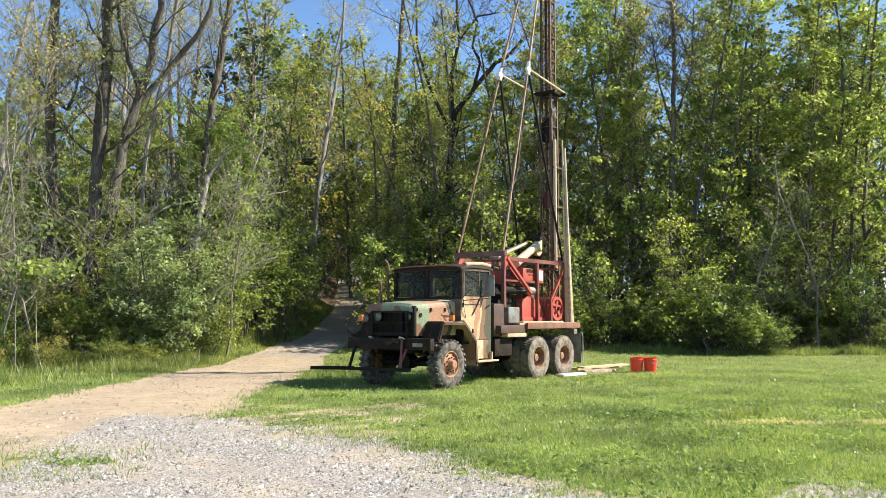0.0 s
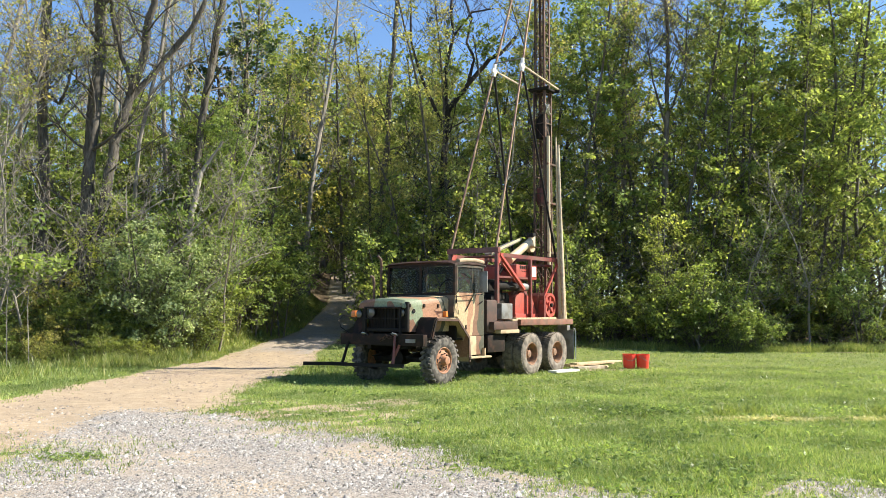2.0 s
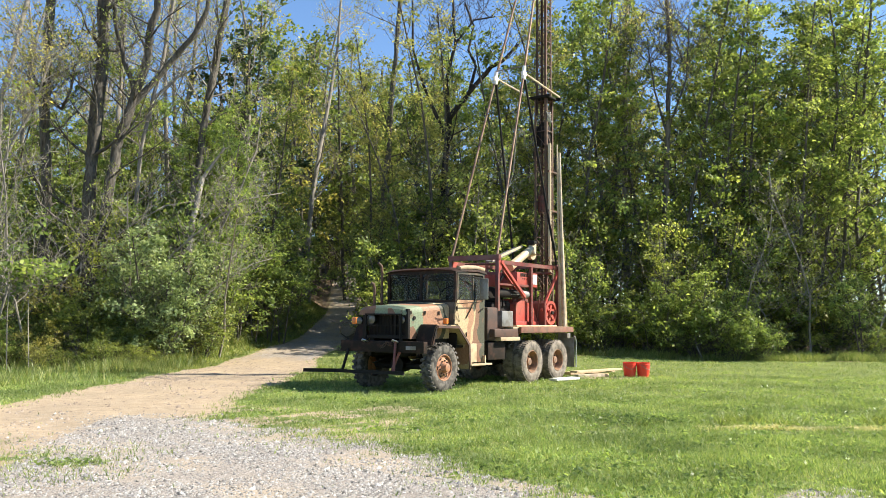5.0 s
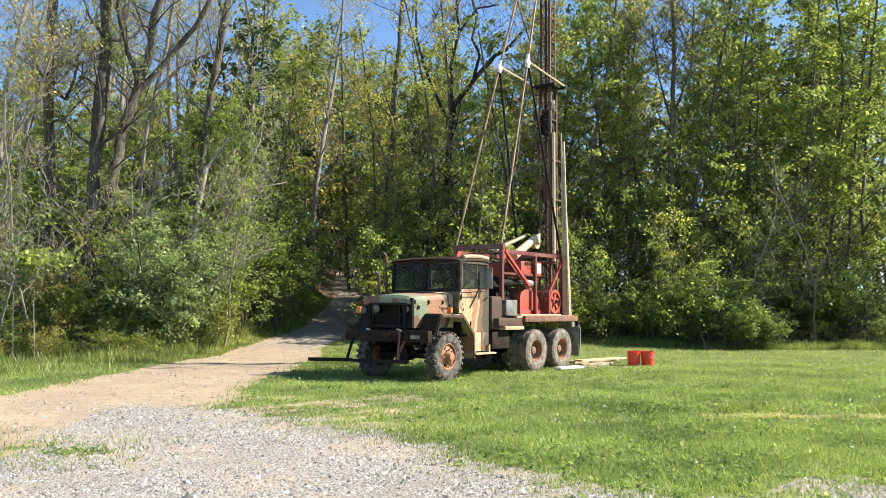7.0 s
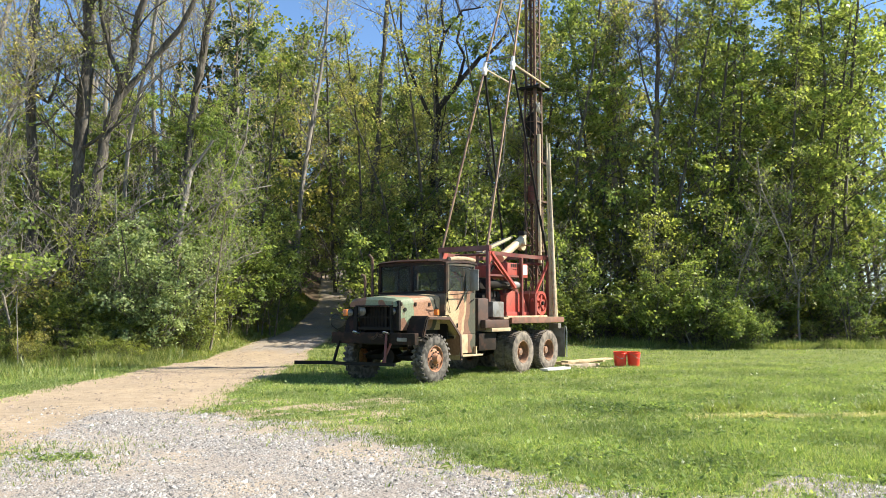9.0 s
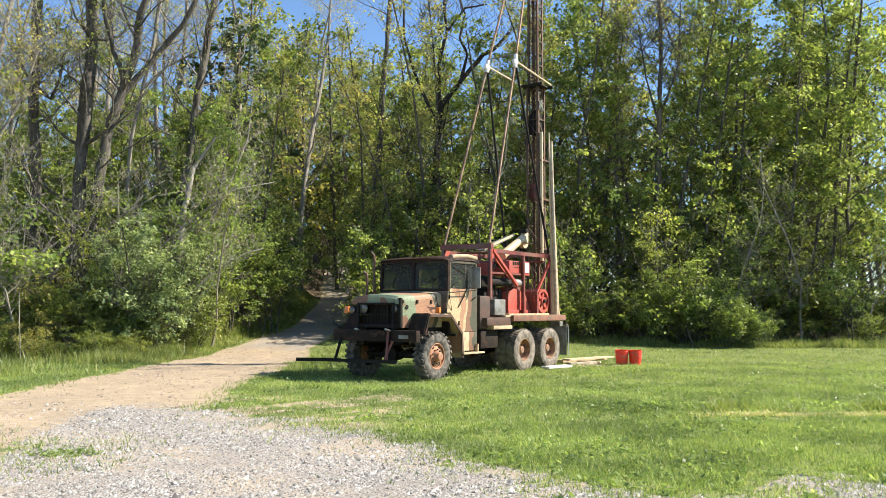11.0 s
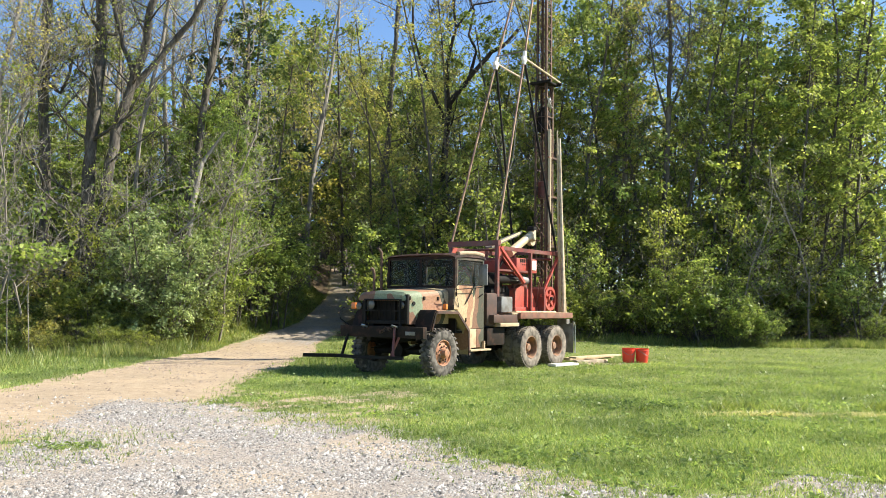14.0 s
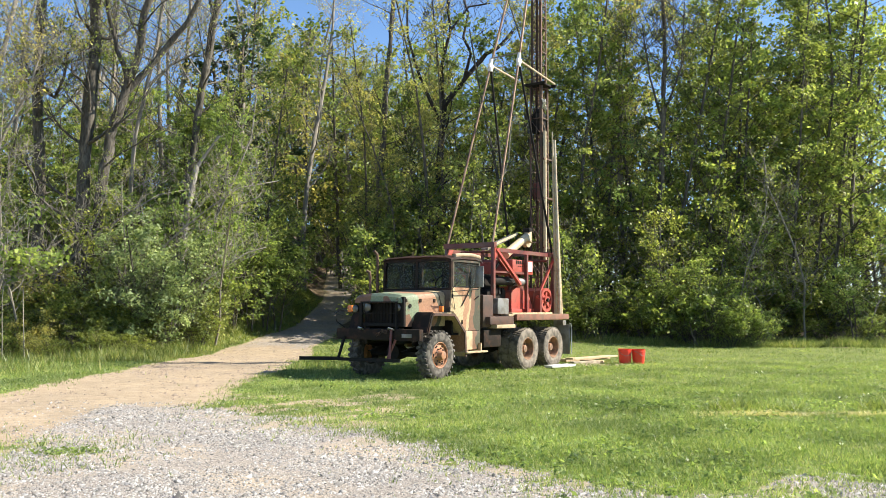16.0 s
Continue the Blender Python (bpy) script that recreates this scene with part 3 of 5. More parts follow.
# ---- trees ----
class Limbs:
    """Gathers tapered limbs as one mesh and remembers where twigs end."""

    def __init__(self, seed):
        self.rng, self.v, self.f, self.tips, self.n = random.Random(seed), [], [], [], 0

    def tube(self, pts, r0, r1, seg):
        k = len(pts)
        for i, p in enumerate(pts):
            d = (pts[min(i + 1, k - 1)] - pts[max(i - 1, 0)])
            q = d.to_track_quat("Z", "Y") if d.length > 1e-6 else Vector((0, 0, 1)).to_track_quat("Z", "Y")
            r = max(r0 + (r1 - r0) * (i / (k - 1)) ** 0.8, 0.006)
            for j in range(seg):
                a = j * math.tau / seg
                rr = r * (1 + 0.13 * math.sin(3 * a + i * 0.7) + self.rng.gauss(0, 0.07)) if seg > 5 else r
                self.v.append(p + q @ Vector((rr * math.cos(a), rr * math.sin(a), 0)))
        for i in range(k - 1):
            for j in range(seg):
                a, b = self.n + i * seg + j, self.n + i * seg + (j + 1) % seg
                self.f.append((a, b, b + seg, a + seg))
        self.n += k * seg

    def limb(self, start, way, length, r0, level, spec):
        rng, k = self.rng, 7 if level == 0 else 5 if level == 1 else 3
        pts, d, p = [start.copy()], way.normalized(), start.copy()
        for i in range(k - 1):
            wob = spec["wobble"] * (spec.get("bend", 0.4) if level == 0 else 1)
            d = (d + Vector((rng.gauss(0, wob), rng.gauss(0, wob), rng.gauss(0, wob) + spec["rise"] * (level > 0)))).normalized()
            p = p + d * (length / (k - 1))
            pts.append(p.copy())
        self.tube(pts, r0, r0 * (0.35 if level == 0 else 0.25), 9 if level == 0 else 5 if level == 1 else 3)
        if level >= spec["levels"]:
            self.tips.append((pts[-1], length))
            self.tips.append((pts[-2], length))
            return
        count = spec["kids"][level]
        for i in range(count):
            t = spec["bare"] + (1 - spec["bare"]) * (i + rng.random()) / count if level == 0 else 0.25 + 0.75 * (i + rng.random()) / count
            j = min(int(t * (k - 1)), k - 2)
            q = pts[j].lerp(pts[j + 1], t * (k - 1) - j)
            az = rng.uniform(0, math.tau) if level else i * 2.4 + rng.uniform(-0.5, 0.5)
            out = Vector((math.cos(az), math.sin(az), rng.uniform(0.15, 0.8)))
            ln = spec["reach"] * (1.15 - 0.75 * t) if level == 0 else length * rng.uniform(0.35, 0.6)
            self.limb(q, out if level == 0 else (d * 0.5 + out).normalized(), ln * rng.uniform(0.75, 1.2), r0 * (0.36 if level == 0 else 0.5) * (1.1 - 0.6 * t), level + 1, spec)
        self.tips.append((pts[-1], length * 0.3))

    def mesh(self, material):
        return mesh_from([tuple(p) for p in self.v], self.f, material)


def leaves(rng, centres, spreads, per, size, material):
    """Small pointed leaves, folded along the midrib, in tilted, layered sprays round the twigs' ends."""
    cen, spr = np.asarray(centres, float), np.asarray(spreads, float)
    m = len(cen)
    lay = rng.normal(0, 0.42, (m, 3)) + np.array([0, 0, 1.0])
    lay /= np.linalg.norm(lay, axis=1, keepdims=True)
    n_of = rng.poisson(per * 0.55 * rng.choice([0.0, 0.2, 4.2], m, p=[0.5, 0.26, 0.24]))
    idx = np.repeat(np.arange(m), n_of)
    n = len(idx)
    off = rng.normal(0, 0.68, (n, 3)) * spr[idx][:, None]
    along = (off * lay[idx]).sum(1, keepdims=True)
    c = cen[idx] + off - along * lay[idx] * 0.62
    nrm = lay[idx] + rng.normal(0, 0.65, (n, 3))
    nrm /= np.linalg.norm(nrm, axis=1, keepdims=True)
    u = np.cross(nrm, rng.normal(0, 1, (n, 3)))
    u /= np.linalg.norm(u, axis=1, keepdims=True)
    w = np.cross(nrm, u)
    ln = (size * 1.2 * rng.uniform(0.6, 1.35, n))[:, None]
    fold = nrm * ln * 0.22
    v = np.stack([c - u * ln, c + w * ln * 0.6 + fold, c + u * ln, c - w * ln * 0.6 + fold], 1).reshape(-1, 3)
    return mesh_from(v, np.arange(len(v)).reshape(-1, 4), material)


def make_tree(name, seed, height, radius, spec, per, size, clump, material, bark, label, category="tree"):
    spec = {"wobble": 0.16, "rise": 0.12, "levels": 2, "kids": (12, 5), "bare": 0.25, "reach": height * 0.22, **spec}
    ob = thing(name, pose(0, 0, -60), label, category)
    L = Limbs(seed)
    stems = spec.get("stems", 1)
    for i in range(stems):
        a = i * math.tau / stems + seed
        lean = spec.get("lean", 0.05) if stems == 1 else spec.get("lean", 0.5)
        L.limb(Vector((0.1 * math.cos(a), 0.1 * math.sin(a), -0.25)) if stems > 1 else Vector((0, 0, -0.3)),
               Vector((lean * math.cos(a), lean * math.sin(a), 1)), height * (1 if stems == 1 else L.rng.uniform(0.7, 1)), radius, 0, spec)
    part("trunk", L.mesh(bark), None, ob)
    if per:
        rng = np.random.default_rng(seed)
        tips = [t for t in L.tips if t[0].z > spec.get("skirt", 0)]
        part("crown", leaves(rng, [tuple(p) for p, _ in tips], [clump * rng.uniform(0.6, 1.3) for _ in tips], per, size, material), None, ob)
    return ob


TREES = {}


def prototypes():
    T = TREES
    T["tall"] = [make_tree("young_tree", 10 + i, 15.5, 0.085, {"kids": (30, 6), "reach": 2.5, "bare": 0.12, "rise": 0.16}, 20, 0.062, 0.29, M_LEAF, M_BARK,
                           "slender young tree with fresh green leaves") for i in range(3)]
    T["dense"] = [make_tree("leafy_tree", 20 + i, 14, 0.09, {"kids": (32, 7), "reach": 3.2, "bare": 0.04, "rise": 0.08}, 20, 0.066, 0.31, M_LEAF_BRIGHT, M_BARK,
                            "densely leaved broad tree at the field's edge") for i in range(2)]
    T["deep"] = [make_tree("shaded_tree", 30 + i, 14.5, 0.11, {"kids": (28, 6), "reach": 3.0, "bare": 0.1}, 20, 0.07, 0.36, M_LEAF_DARK, M_BARK,
                           "deep green woodland tree in leaf") for i in range(2)]
    T["yellow"] = [make_tree("flowering_tree", 40 + i, 15.5, 0.08, {"kids": (28, 6), "reach": 2.2, "bare": 0.15, "rise": 0.2}, 17, 0.048, 0.34, M_LEAF_YELLOW, M_BARK,
                             "tall tree with sparse yellow-green spring leaves") for i in range(2)]
    T["bare"] = [make_tree("bare_tree", 50 + i, 17.5, 0.16, {"reach": 4.0, "bare": 0.3, "rise": 0.2, "wobble": 0.2, "levels": 3, "kids": (15, 5, 4)}, 3, 0.045, 0.3, M_LEAF_YELLOW, M_BARK_GREY,
                           "grey tree, still nearly leafless") for i in range(2)]
    shrubs = [(M_LEAF, "green undergrowth shrub in leaf"), (M_LEAF_BRIGHT, "bright green leafy shrub in sun"), (M_LEAF_SILVER, "silvery green rounded shrub"), (M_LEAF_DARK, "dark green shrub in the wood's shade"), (M_LEAF_YELLOW, "pale yellow-green young shrub with sparse leaves")]
    T["shrub"] = [make_tree("shrub", 60 + i, 2.7, 0.025, {"stems": 6, "kids": (8, 3), "reach": 1.25, "bare": 0.04, "lean": 0.5}, 11, 0.058, 0.24, m, M_BARK, lab, "shrub") for i, (m, lab) in enumerate(shrubs)]
    T["silver"] = [make_tree("silvery_shrub", 66, 5.2, 0.05, {"stems": 7, "kids": (13, 4), "reach": 2.0, "bare": 0.05, "lean": 0.42, "rise": 0.02}, 19, 0.055, 0.32, M_LEAF_SILVER, M_BARK, "large silvery green rounded shrub", "shrub")]
    T["sapling"] = [make_tree("sapling", 80 + i, 6.5, 0.05, {"stems": 2, "kids": (15, 4), "reach": 1.8, "bare": 0.05, "lean": 0.16}, 15, 0.062, 0.34, m, M_BARK, lab, "sapling")
                    for i, (m, lab) in enumerate([(M_LEAF, "leafy green sapling of the undergrowth"), (M_LEAF_DARK, "dark green sapling in shade"), (M_LEAF_BRIGHT, "sunlit bright green sapling")])]
    T["twigs"] = [make_tree("twiggy_sapling", 75 + i, 7.5, 0.045, {"kids": (14, 5, 3), "levels": 3, "reach": 2.2, "bare": 0.15, "rise": 0.15, "wobble": 0.24, "bend": 1.0, "lean": 0.2}, 1, 0.045, 0.3, M_LEAF, M_BARK_GREY,
                             "thin pale sapling of mostly bare twigs", "sapling") for i in range(2)]
    T["pine"] = [make_tree("conifer", 70, 12, 0.16, {"kids": (50, 5), "reach": 2.7, "bare": 0.08, "rise": -0.04, "wobble": 0.08}, 11, 0.09, 0.26, M_NEEDLE, M_BARK,
                           "dark conifer among the leafed trees")]
    T["far"] = [make_tree("woodland_tree", 90 + i, 15, 0.12, {"kids": (22, 5), "reach": 3.2, "bare": 0.1}, 9, 0.11, 0.5, m, M_BARK, "leafed tree deep in the wood") for i, m in enumerate((M_LEAF, M_LEAF_DARK, M_LEAF_YELLOW))]


prototypes()


def plant(kind, i, x, y, s=1.0, turn=0.0, group="", lift=1.0):
    p = TREES[kind][i % len(TREES[kind])]
    low = kind in ("shrub", "sapling", "silver", "twigs")
    back = 0.10 * max(0.0, x - 9) if low else 0.28 * max(0.0, x - 5.5)
    s *= 1 if low else 1 + back / y * 0.8
    y += back
    if y - back > 37 and kind not in ("shrub", "sapling", "silver"):
        s *= 0.87 if -0.075 < x / y < 0.085 else 0.94 if -0.18 < x / y < 0 else 0.72 if x / y < -0.22 and kind not in ("bare", "pine") else 1.0
    m = pose(x, y, float(ground_z(x, y)), 0, 0, turn) @ Matrix.Diagonal((s, s, s * lift, 1))
    ob = copy_thing(p, m)
    if group:
        tagged(ob, group=group)
    return ob


SWAY = []


def woods():
    rng = random.Random(3)
    U, A = rng.uniform, lambda: rng.uniform(0, 360)
    # right-hand edge of the field
    for i in range(12):
        plant(("dense", "tall", "tall", "dense")[i % 4], i, 3.5 + i * 1.35 + U(-0.5, 0.5), (36.4 if i < 3 else 35.4) + U(-0.6, 1.6), U(0.92, 1.12), A(), "trees along the field")
    for i in range(11):
        plant(("tall", "yellow", "deep", "tall", "bare")[i % 5], i, 2.0 + i * 1.8 + U(-0.6, 0.6), 39.5 + U(-1, 2), U(0.95, 1.15), A(), "trees along the field")
    # mostly dark leaves, which put the hedge's deep shadows into its colour
    for i in range(19):
        plant("shrub", (3, 1, 3, 0, 3, 1)[i % 6], 1.5 + i * 1.0 + U(-0.4, 0.4), 33.7 + U(-0.2, 1.0) + (1.6 if i > 11 else 0), U(0.4, 1.2) * (0.45 if i > 11 else 1), A(), "shrubs along the field")
    for i in range(15):
        plant("sapling", (1, 0, 1, 1, 2)[i % 5], 1.8 + i * 1.2 + U(-0.4, 0.4), 34.8 + U(-0.3, 1.2) + (3.5 if i > 9 else 0), U(0.7, 1.15), A(), "saplings along the field")
    for x, y, s in ((10.2, 33.2, 1.05), (10.9, 32.8, 0.9), (11.7, 32.5, 0.78), (12.3, 32.3, 0.6), (9.5, 33.4, 0.7)):
        SWAY.append(plant("shrub", 1, x, y, s, A(), "shrubs along the field"))
    for x, y, s in ((9.5, 33.2, 0.68), (10.2, 32.9, 0.74), (10.9, 32.6, 0.6), (17.2, 33.6, 0.7)):
        SWAY.append(plant("sapling", 2, x, y, s, A(), "bright saplings along the field"))
    # behind the truck and along the track
    for i in range(12):
        plant(("yellow", "tall", "tall", "deep")[i % 4], i, -3.2 + i * 0.85 + U(-0.4, 0.4), 40 + (i % 3) * 3.5 + U(-1, 1), U(0.82, 1.0), A(), "trees beside the track")
    for i in range(11):
        plant("sapling", (0, 2, 1)[i % 3], -2.9 + i * 0.8 + U(-0.2, 0.2), 33.3 + U(0, 2.2) + max(0, (1 - i) * 1.5), U(0.7, 1.2), A(), "saplings beside the track")
    for i in range(11):
        plant("shrub", (3, 0, 0, 3)[i % 4], -2.2 + i * 0.8, 32.5 + U(-0.4, 1.0) + max(0, (1 - i) * 1.6), U(0.8, 1.2), A(), "shrubs beside the track")
    for i, (x, y, k) in enumerate(((-0.9, 36.6, 0.8), (4.6, 36.2, 0.95), (5.7, 37.2, 1.0), (7.6, 36.8, 0.95), (-3.0, 39.0, 0.8))):
        plant("yellow", i, x, y, k, A(), "trees beside the track")
    for i, (x, y) in enumerate(((23.5, 41), (24.5, 45), (26.5, 47), (28, 50), (31, 54), (29.5, 46))):
        plant(("far", "deep")[i % 2], i, x, y - 2.4, 1.05, A(), "trees along the field")
        plant("sapling", 1, x - 0.6, y - 4.2, 1.0, A(), "saplings along the field")
    for x, y in ((-5.9, 54.5), (-4.8, 56), (-6.9, 56.5)):
        plant("sapling", 0, x, y, 0.8, A(), "undergrowth of the wood")
    # left of the track
    for i in range(11):
        plant(("deep", "tall", "pine", "tall", "dense")[i % 5], i, -19.5 + i * 1.05 + U(-0.4, 0.4), 37 + (i % 2) * 3.5 + U(-1, 1), U(0.56, 0.70), A(), "trees left of the track")
    for i in range(14):
        plant("sapling", (2, 0, 0, 2, 2)[i % 5], -17.5 + i * 0.75 + U(-0.2, 0.2), 32.2 + U(-1.5, 2.0) + 0.12 * i, U(0.75, 1.15), A(), "saplings left of the track")
    for i in range(12):
        plant("shrub", (1, 4, 1, 0)[i % 4], -17 + i * 0.78 + U(-0.2, 0.2), 28.0 + U(-0.8, 0.8) + 0.28 * i, U(0.7, 1.15), A(), "undergrowth left of the track")
    # bright leaves at the left stand for sun, dark ones further right for shade
    for i in range(14):
        plant("shrub", (1, 4, 1, 0)[i % 4] if i < 8 else (3, 0)[i % 2], -14.6 + i * 0.42 + U(-0.2, 0.2), 26.4 + U(0, 1.6) + 0.08 * i, U(0.4, 0.68), A(), "low growth left of the track")
    for x, y, s in ((-9.0, 28.2, 0.80), (-9.7, 28.8, 0.90)):
        SWAY.append(plant("silver", 0, x, y, s, A(), "silvery shrubs left of the track"))
    for i in range(9):
        plant(("sapling", "shrub")[i % 2], (2, 1)[i % 2], float(road_mid(30.5 + i * 2.4) - road_half(30.5 + i * 2.4)) - 1.7, 30.5 + i * 2.4, U(0.8, 1.3), A(), "undergrowth left of the track")
    for i in range(9):
        plant(("sapling", "shrub")[i % 2], (2, 0)[i % 2], float(road_mid(36.5 + i * 2.4) + road_half(36.5 + i * 2.4)) + 1.6, 36.5 + i * 2.4, U(0.8, 1.3), A(), "saplings beside the track")
    # again lit tones at the left, shade tones towards the track
    for i in range(16):
        plant("shrub", (4, 1, 4, 4)[i % 4] if i < 8 else (3, 0)[i % 2], -14.5 + i * 0.36 + U(-0.3, 0.3), 24.6 + U(0, 1.9) + 0.1 * i, U(0.2, 0.42), A(), "low growth left of the track")
    for i in range(11):
        plant("bare", i, -27 + i * 2.3 + U(-0.8, 0.8), 47 + U(-3, 9), U(0.95, 1.15), A(), "far bare trees")
    for i in range(9):
        plant("shrub", 3, 11.5 + i * 1.15, 37.0 + U(-0.8, 0.8), U(1.0, 1.5), A(), "shrubs along the field")
    for i, (x, y) in enumerate(((18.2, 38.5), (19.6, 42.5))):
        plant(("dense", "deep")[i % 2], i, x, y, U(1.0, 1.15), A(), "trees along the field")
    for i in range(7):
        plant("bare", i, -19 + i * 1.7 + U(-0.5, 0.5), 35 + U(-1, 6), U(0.85, 1.1), A(), "bare trees left of the track")
    for i in range(20):
        x = -16 + i * 1.75 + U(-0.5, 0.5)
        if -7.5 < x < 1.0:
            continue
        plant("twigs", i, x, (29.5 if x < -7 else 33.6) + U(-0.4, 1.4), U(0.7, 1.35), A(), "bare saplings in the wood's edge")
    for i in range(7):
        plant(("dense", "tall")[i % 2], i, -18.5 + i * 1.6 + U(-0.4, 0.4), 34.5 + U(-0.5, 1.5), U(0.54, 0.68), A(), "trees left of the track")
    for i in range(7):
        plant("sapling", i, -8.6 + i * 0.75, 62 + U(-1.5, 2), U(1.0, 1.4), A(), "undergrowth of the wood")
    for i, (x, y) in enumerate(((14.5, 39), (16.5, 41.5), (18.5, 38.5), (20.5, 41), (19.5, 36.5), (22.0, 44))):
        plant(("tall", "dense", "deep")[i % 3], i, x, y - 0.9, U(1.05, 1.25), A(), "trees along the field")
    for i, (x, y) in enumerate(((-9.3, 41), (-8.0, 45), (-7.6, 49), (-2.2, 46), (-6.9, 66), (-4.5, 69), (-9.5, 62), (-3.0, 62), (-6.3, 63), (-4.6, 60), (-3.6, 55), (-7.6, 59), (-3.1, 50), (-2.5, 53))):
        plant(("deep", "tall", "far")[i % 3], i, x, y, U(0.9, 1.15), A(), "trees beside the track")
    # loose growth that breaks up the rounded shrubs
    for kind, i, x, y, k in (("shrub", 0, -11.0, 28.1, 0.85), ("shrub", 1, -9.7, 27.6, 0.5), ("shrub", 0, -7.95, 29.0, 0.7), ("sapling", 0, -11.7, 29.6, 0.75), ("twigs", 1, -9.0, 28.0, 0.75),
                             ("twigs", 0, -10.4, 28.4, 0.8), ("shrub", 1, 12.6, 32.5, 0.6), ("shrub", 0, 17.9, 33.9, 0.5), ("shrub", 0, 8.5, 33.0, 0.95), ("twigs", 1, 10.3, 32.4, 0.6),
                             ("sapling", 2, 12.0, 33.3, 0.5), ("sapling", 0, 8.9, 33.3, 0.8), ("shrub", 1, 11.4, 32.2, 0.5)):
        plant(kind, i, x, y, k, A(), "loose growth at the wood's edge")
    # leafy trees that fill the wood behind the bare trunks and beyond the bend
    for i in range(12):
        plant(("dense", "tall", "deep")[i % 3], i, -17.5 + i * 0.95 + U(-0.3, 0.3), 34.2 + (i % 3) * 1.6 + U(-0.5, 0.5), U(0.60, 0.76), A(), "trees left of the track")
    for i in range(14):
        plant(("far", "tall", "far", "yellow")[i % 4], i, -12.5 + i * 1.15 + U(-0.4, 0.4), 50.5 + (i % 3) * 3 + U(-1, 1), U(0.95, 1.12), A(), "far trees of the wood")
    for i, x in enumerate((-0.3, 0.55)):
        plant("yellow", i, x, 36.4 + 0.5 * i, 1.0, A(), "trees beside the track")
    for x, y, k in ((-9.5, 39.9, 1.12), (-10.3, 41.0, 1.05)):
        plant("pine", 0, x, y, k, A(), "trees left of the track")
    for i, (x, y, k) in enumerate(((-8.5, 32.0, 0.56), (-7.4, 33.4, 0.62), (-9.6, 32.6, 0.6))):
        plant("dense", i, x, y, k, A(), "trees left of the track")
    for i in range(6):
        plant("sapling", (0, 2)[i % 2], -8.3 + i * 0.42, 30.6 + i * 0.75 + U(-0.3, 0.3), U(0.55, 0.8), A(), "saplings left of the track")
    for i in range(4):
        plant("twigs", i, -15.5 + i * 0.85 + U(-0.3, 0.3), 27.6 + U(-0.6, 1.2), U(0.75, 1.25), A(), "bare saplings in the wood's edge")
    # unseen trees added past the field's far corner to shade the wood's edge
    for i, (x, y) in enumerate(((27.0, 30.0), (28.8, 31.0))):
        plant(("dense", "deep")[i % 2], i, x, y, 1.0, A(), "trees along the field")
    for i, (x, y) in enumerate(((21.0, 40.5), (22.5, 43.5), (24.0, 46.0), (26.5, 50.0), (19.5, 45.0))):
        plant("far", i, x, y, 1.05, A(), "far trees of the wood")
    # unseen trees added behind the camera to cut sky fill and darken reflections
    for i in range(12):
        plant("far", i, -26 + i * 4.2 + U(-1, 1), -24 + U(-3, 3), U(0.9, 1.1), A(), "trees behind the yard")
    # the wood behind, closing the view
    for row, (y, n) in enumerate([(46, 12), (53, 14), (61, 18), (70, 22), (80, 26), (90, 30)]):
        for i in range(n):
            x = -0.58 * y + i * 1.16 * y / n + U(-1, 1)
            if abs(x - float(road_mid(np.array(float(y))))) < (1.7 if row < 2 else 0):
                continue
            plant("far" if (i + row) % 9 else "pine", i + row * 2, x, y + U(-2, 2), U(0.92, 1.1) + 0.08 * (row > 1), A(), "far trees of the wood")
    for row, (y, n) in enumerate([(44, 7)]):
        for i in range(n):
            x = -0.58 * y + i * 1.16 * y / n + U(-1, 1)
            if abs(x - float(road_mid(np.array(float(y))))) < (1.7 if row < 2 else 0):
                continue
            plant("sapling", (1, 0)[i % 2], x, y + U(-2, 2), U(1.0, 1.6), A(), "undergrowth of the wood")


def specimen(name, y, limbs, label, bark, seed, twigs=(5, 4), leaf=None, k=1.0):
    """A single tree whose main limbs run through a few bends (x, height); smaller boughs and twigs grow from them."""
    ob = thing(name, pose(0, y, 0), label, "tree")
    L = Limbs(seed)
    spec = {"wobble": 0.2, "rise": 0.12, "levels": 3, "kids": (0, twigs[1], 4), "bare": 0, "reach": 2}
    for r0, r1, pts in limbs:
        r0, r1 = r0 * k, r1 * k
        q = [Vector((x * k, 0.25 * math.sin(z * 0.8 + seed), max(1.6 + (z - 1.6) * k, -0.3) if z > 1.6 else -0.3)) for x, z in pts]
        fine = []
        for a, b in zip(q, q[1:]):
            for j in range(4):
                fine.append(a.lerp(b, j / 4) + Vector((L.rng.gauss(0, r0 * 0.14), 0, 0)))
        fine.append(q[-1])
        L.tube(fine, r0, r1, 10)
        for i in range(twigs[0]):
            t = L.rng.uniform(0.3, 1.0)
            p = fine[int(t * (len(fine) - 1))]
            if p.z < min(3.0, fine[-1].z * 0.5):
                continue
            az = L.rng.uniform(0, math.tau)
            L.limb(p, Vector((math.cos(az), math.sin(az), L.rng.uniform(0.2, 1.0))), L.rng.uniform(1.2, 3.4) * min(1, r0 / 0.05), max(0.016, r1 * 0.35) if r0 > 0.03 else 0.006, 1, spec)
    part("trunk", L.mesh(bark), None, ob)
    if leaf:
        rng = np.random.default_rng(seed)
        part("crown", leaves(rng, [tuple(p) for p, _ in L.tips], [0.22] * len(L.tips), leaf[1], leaf[2] if len(leaf) > 2 else 0.045, leaf[0]), None, ob)
    return ob


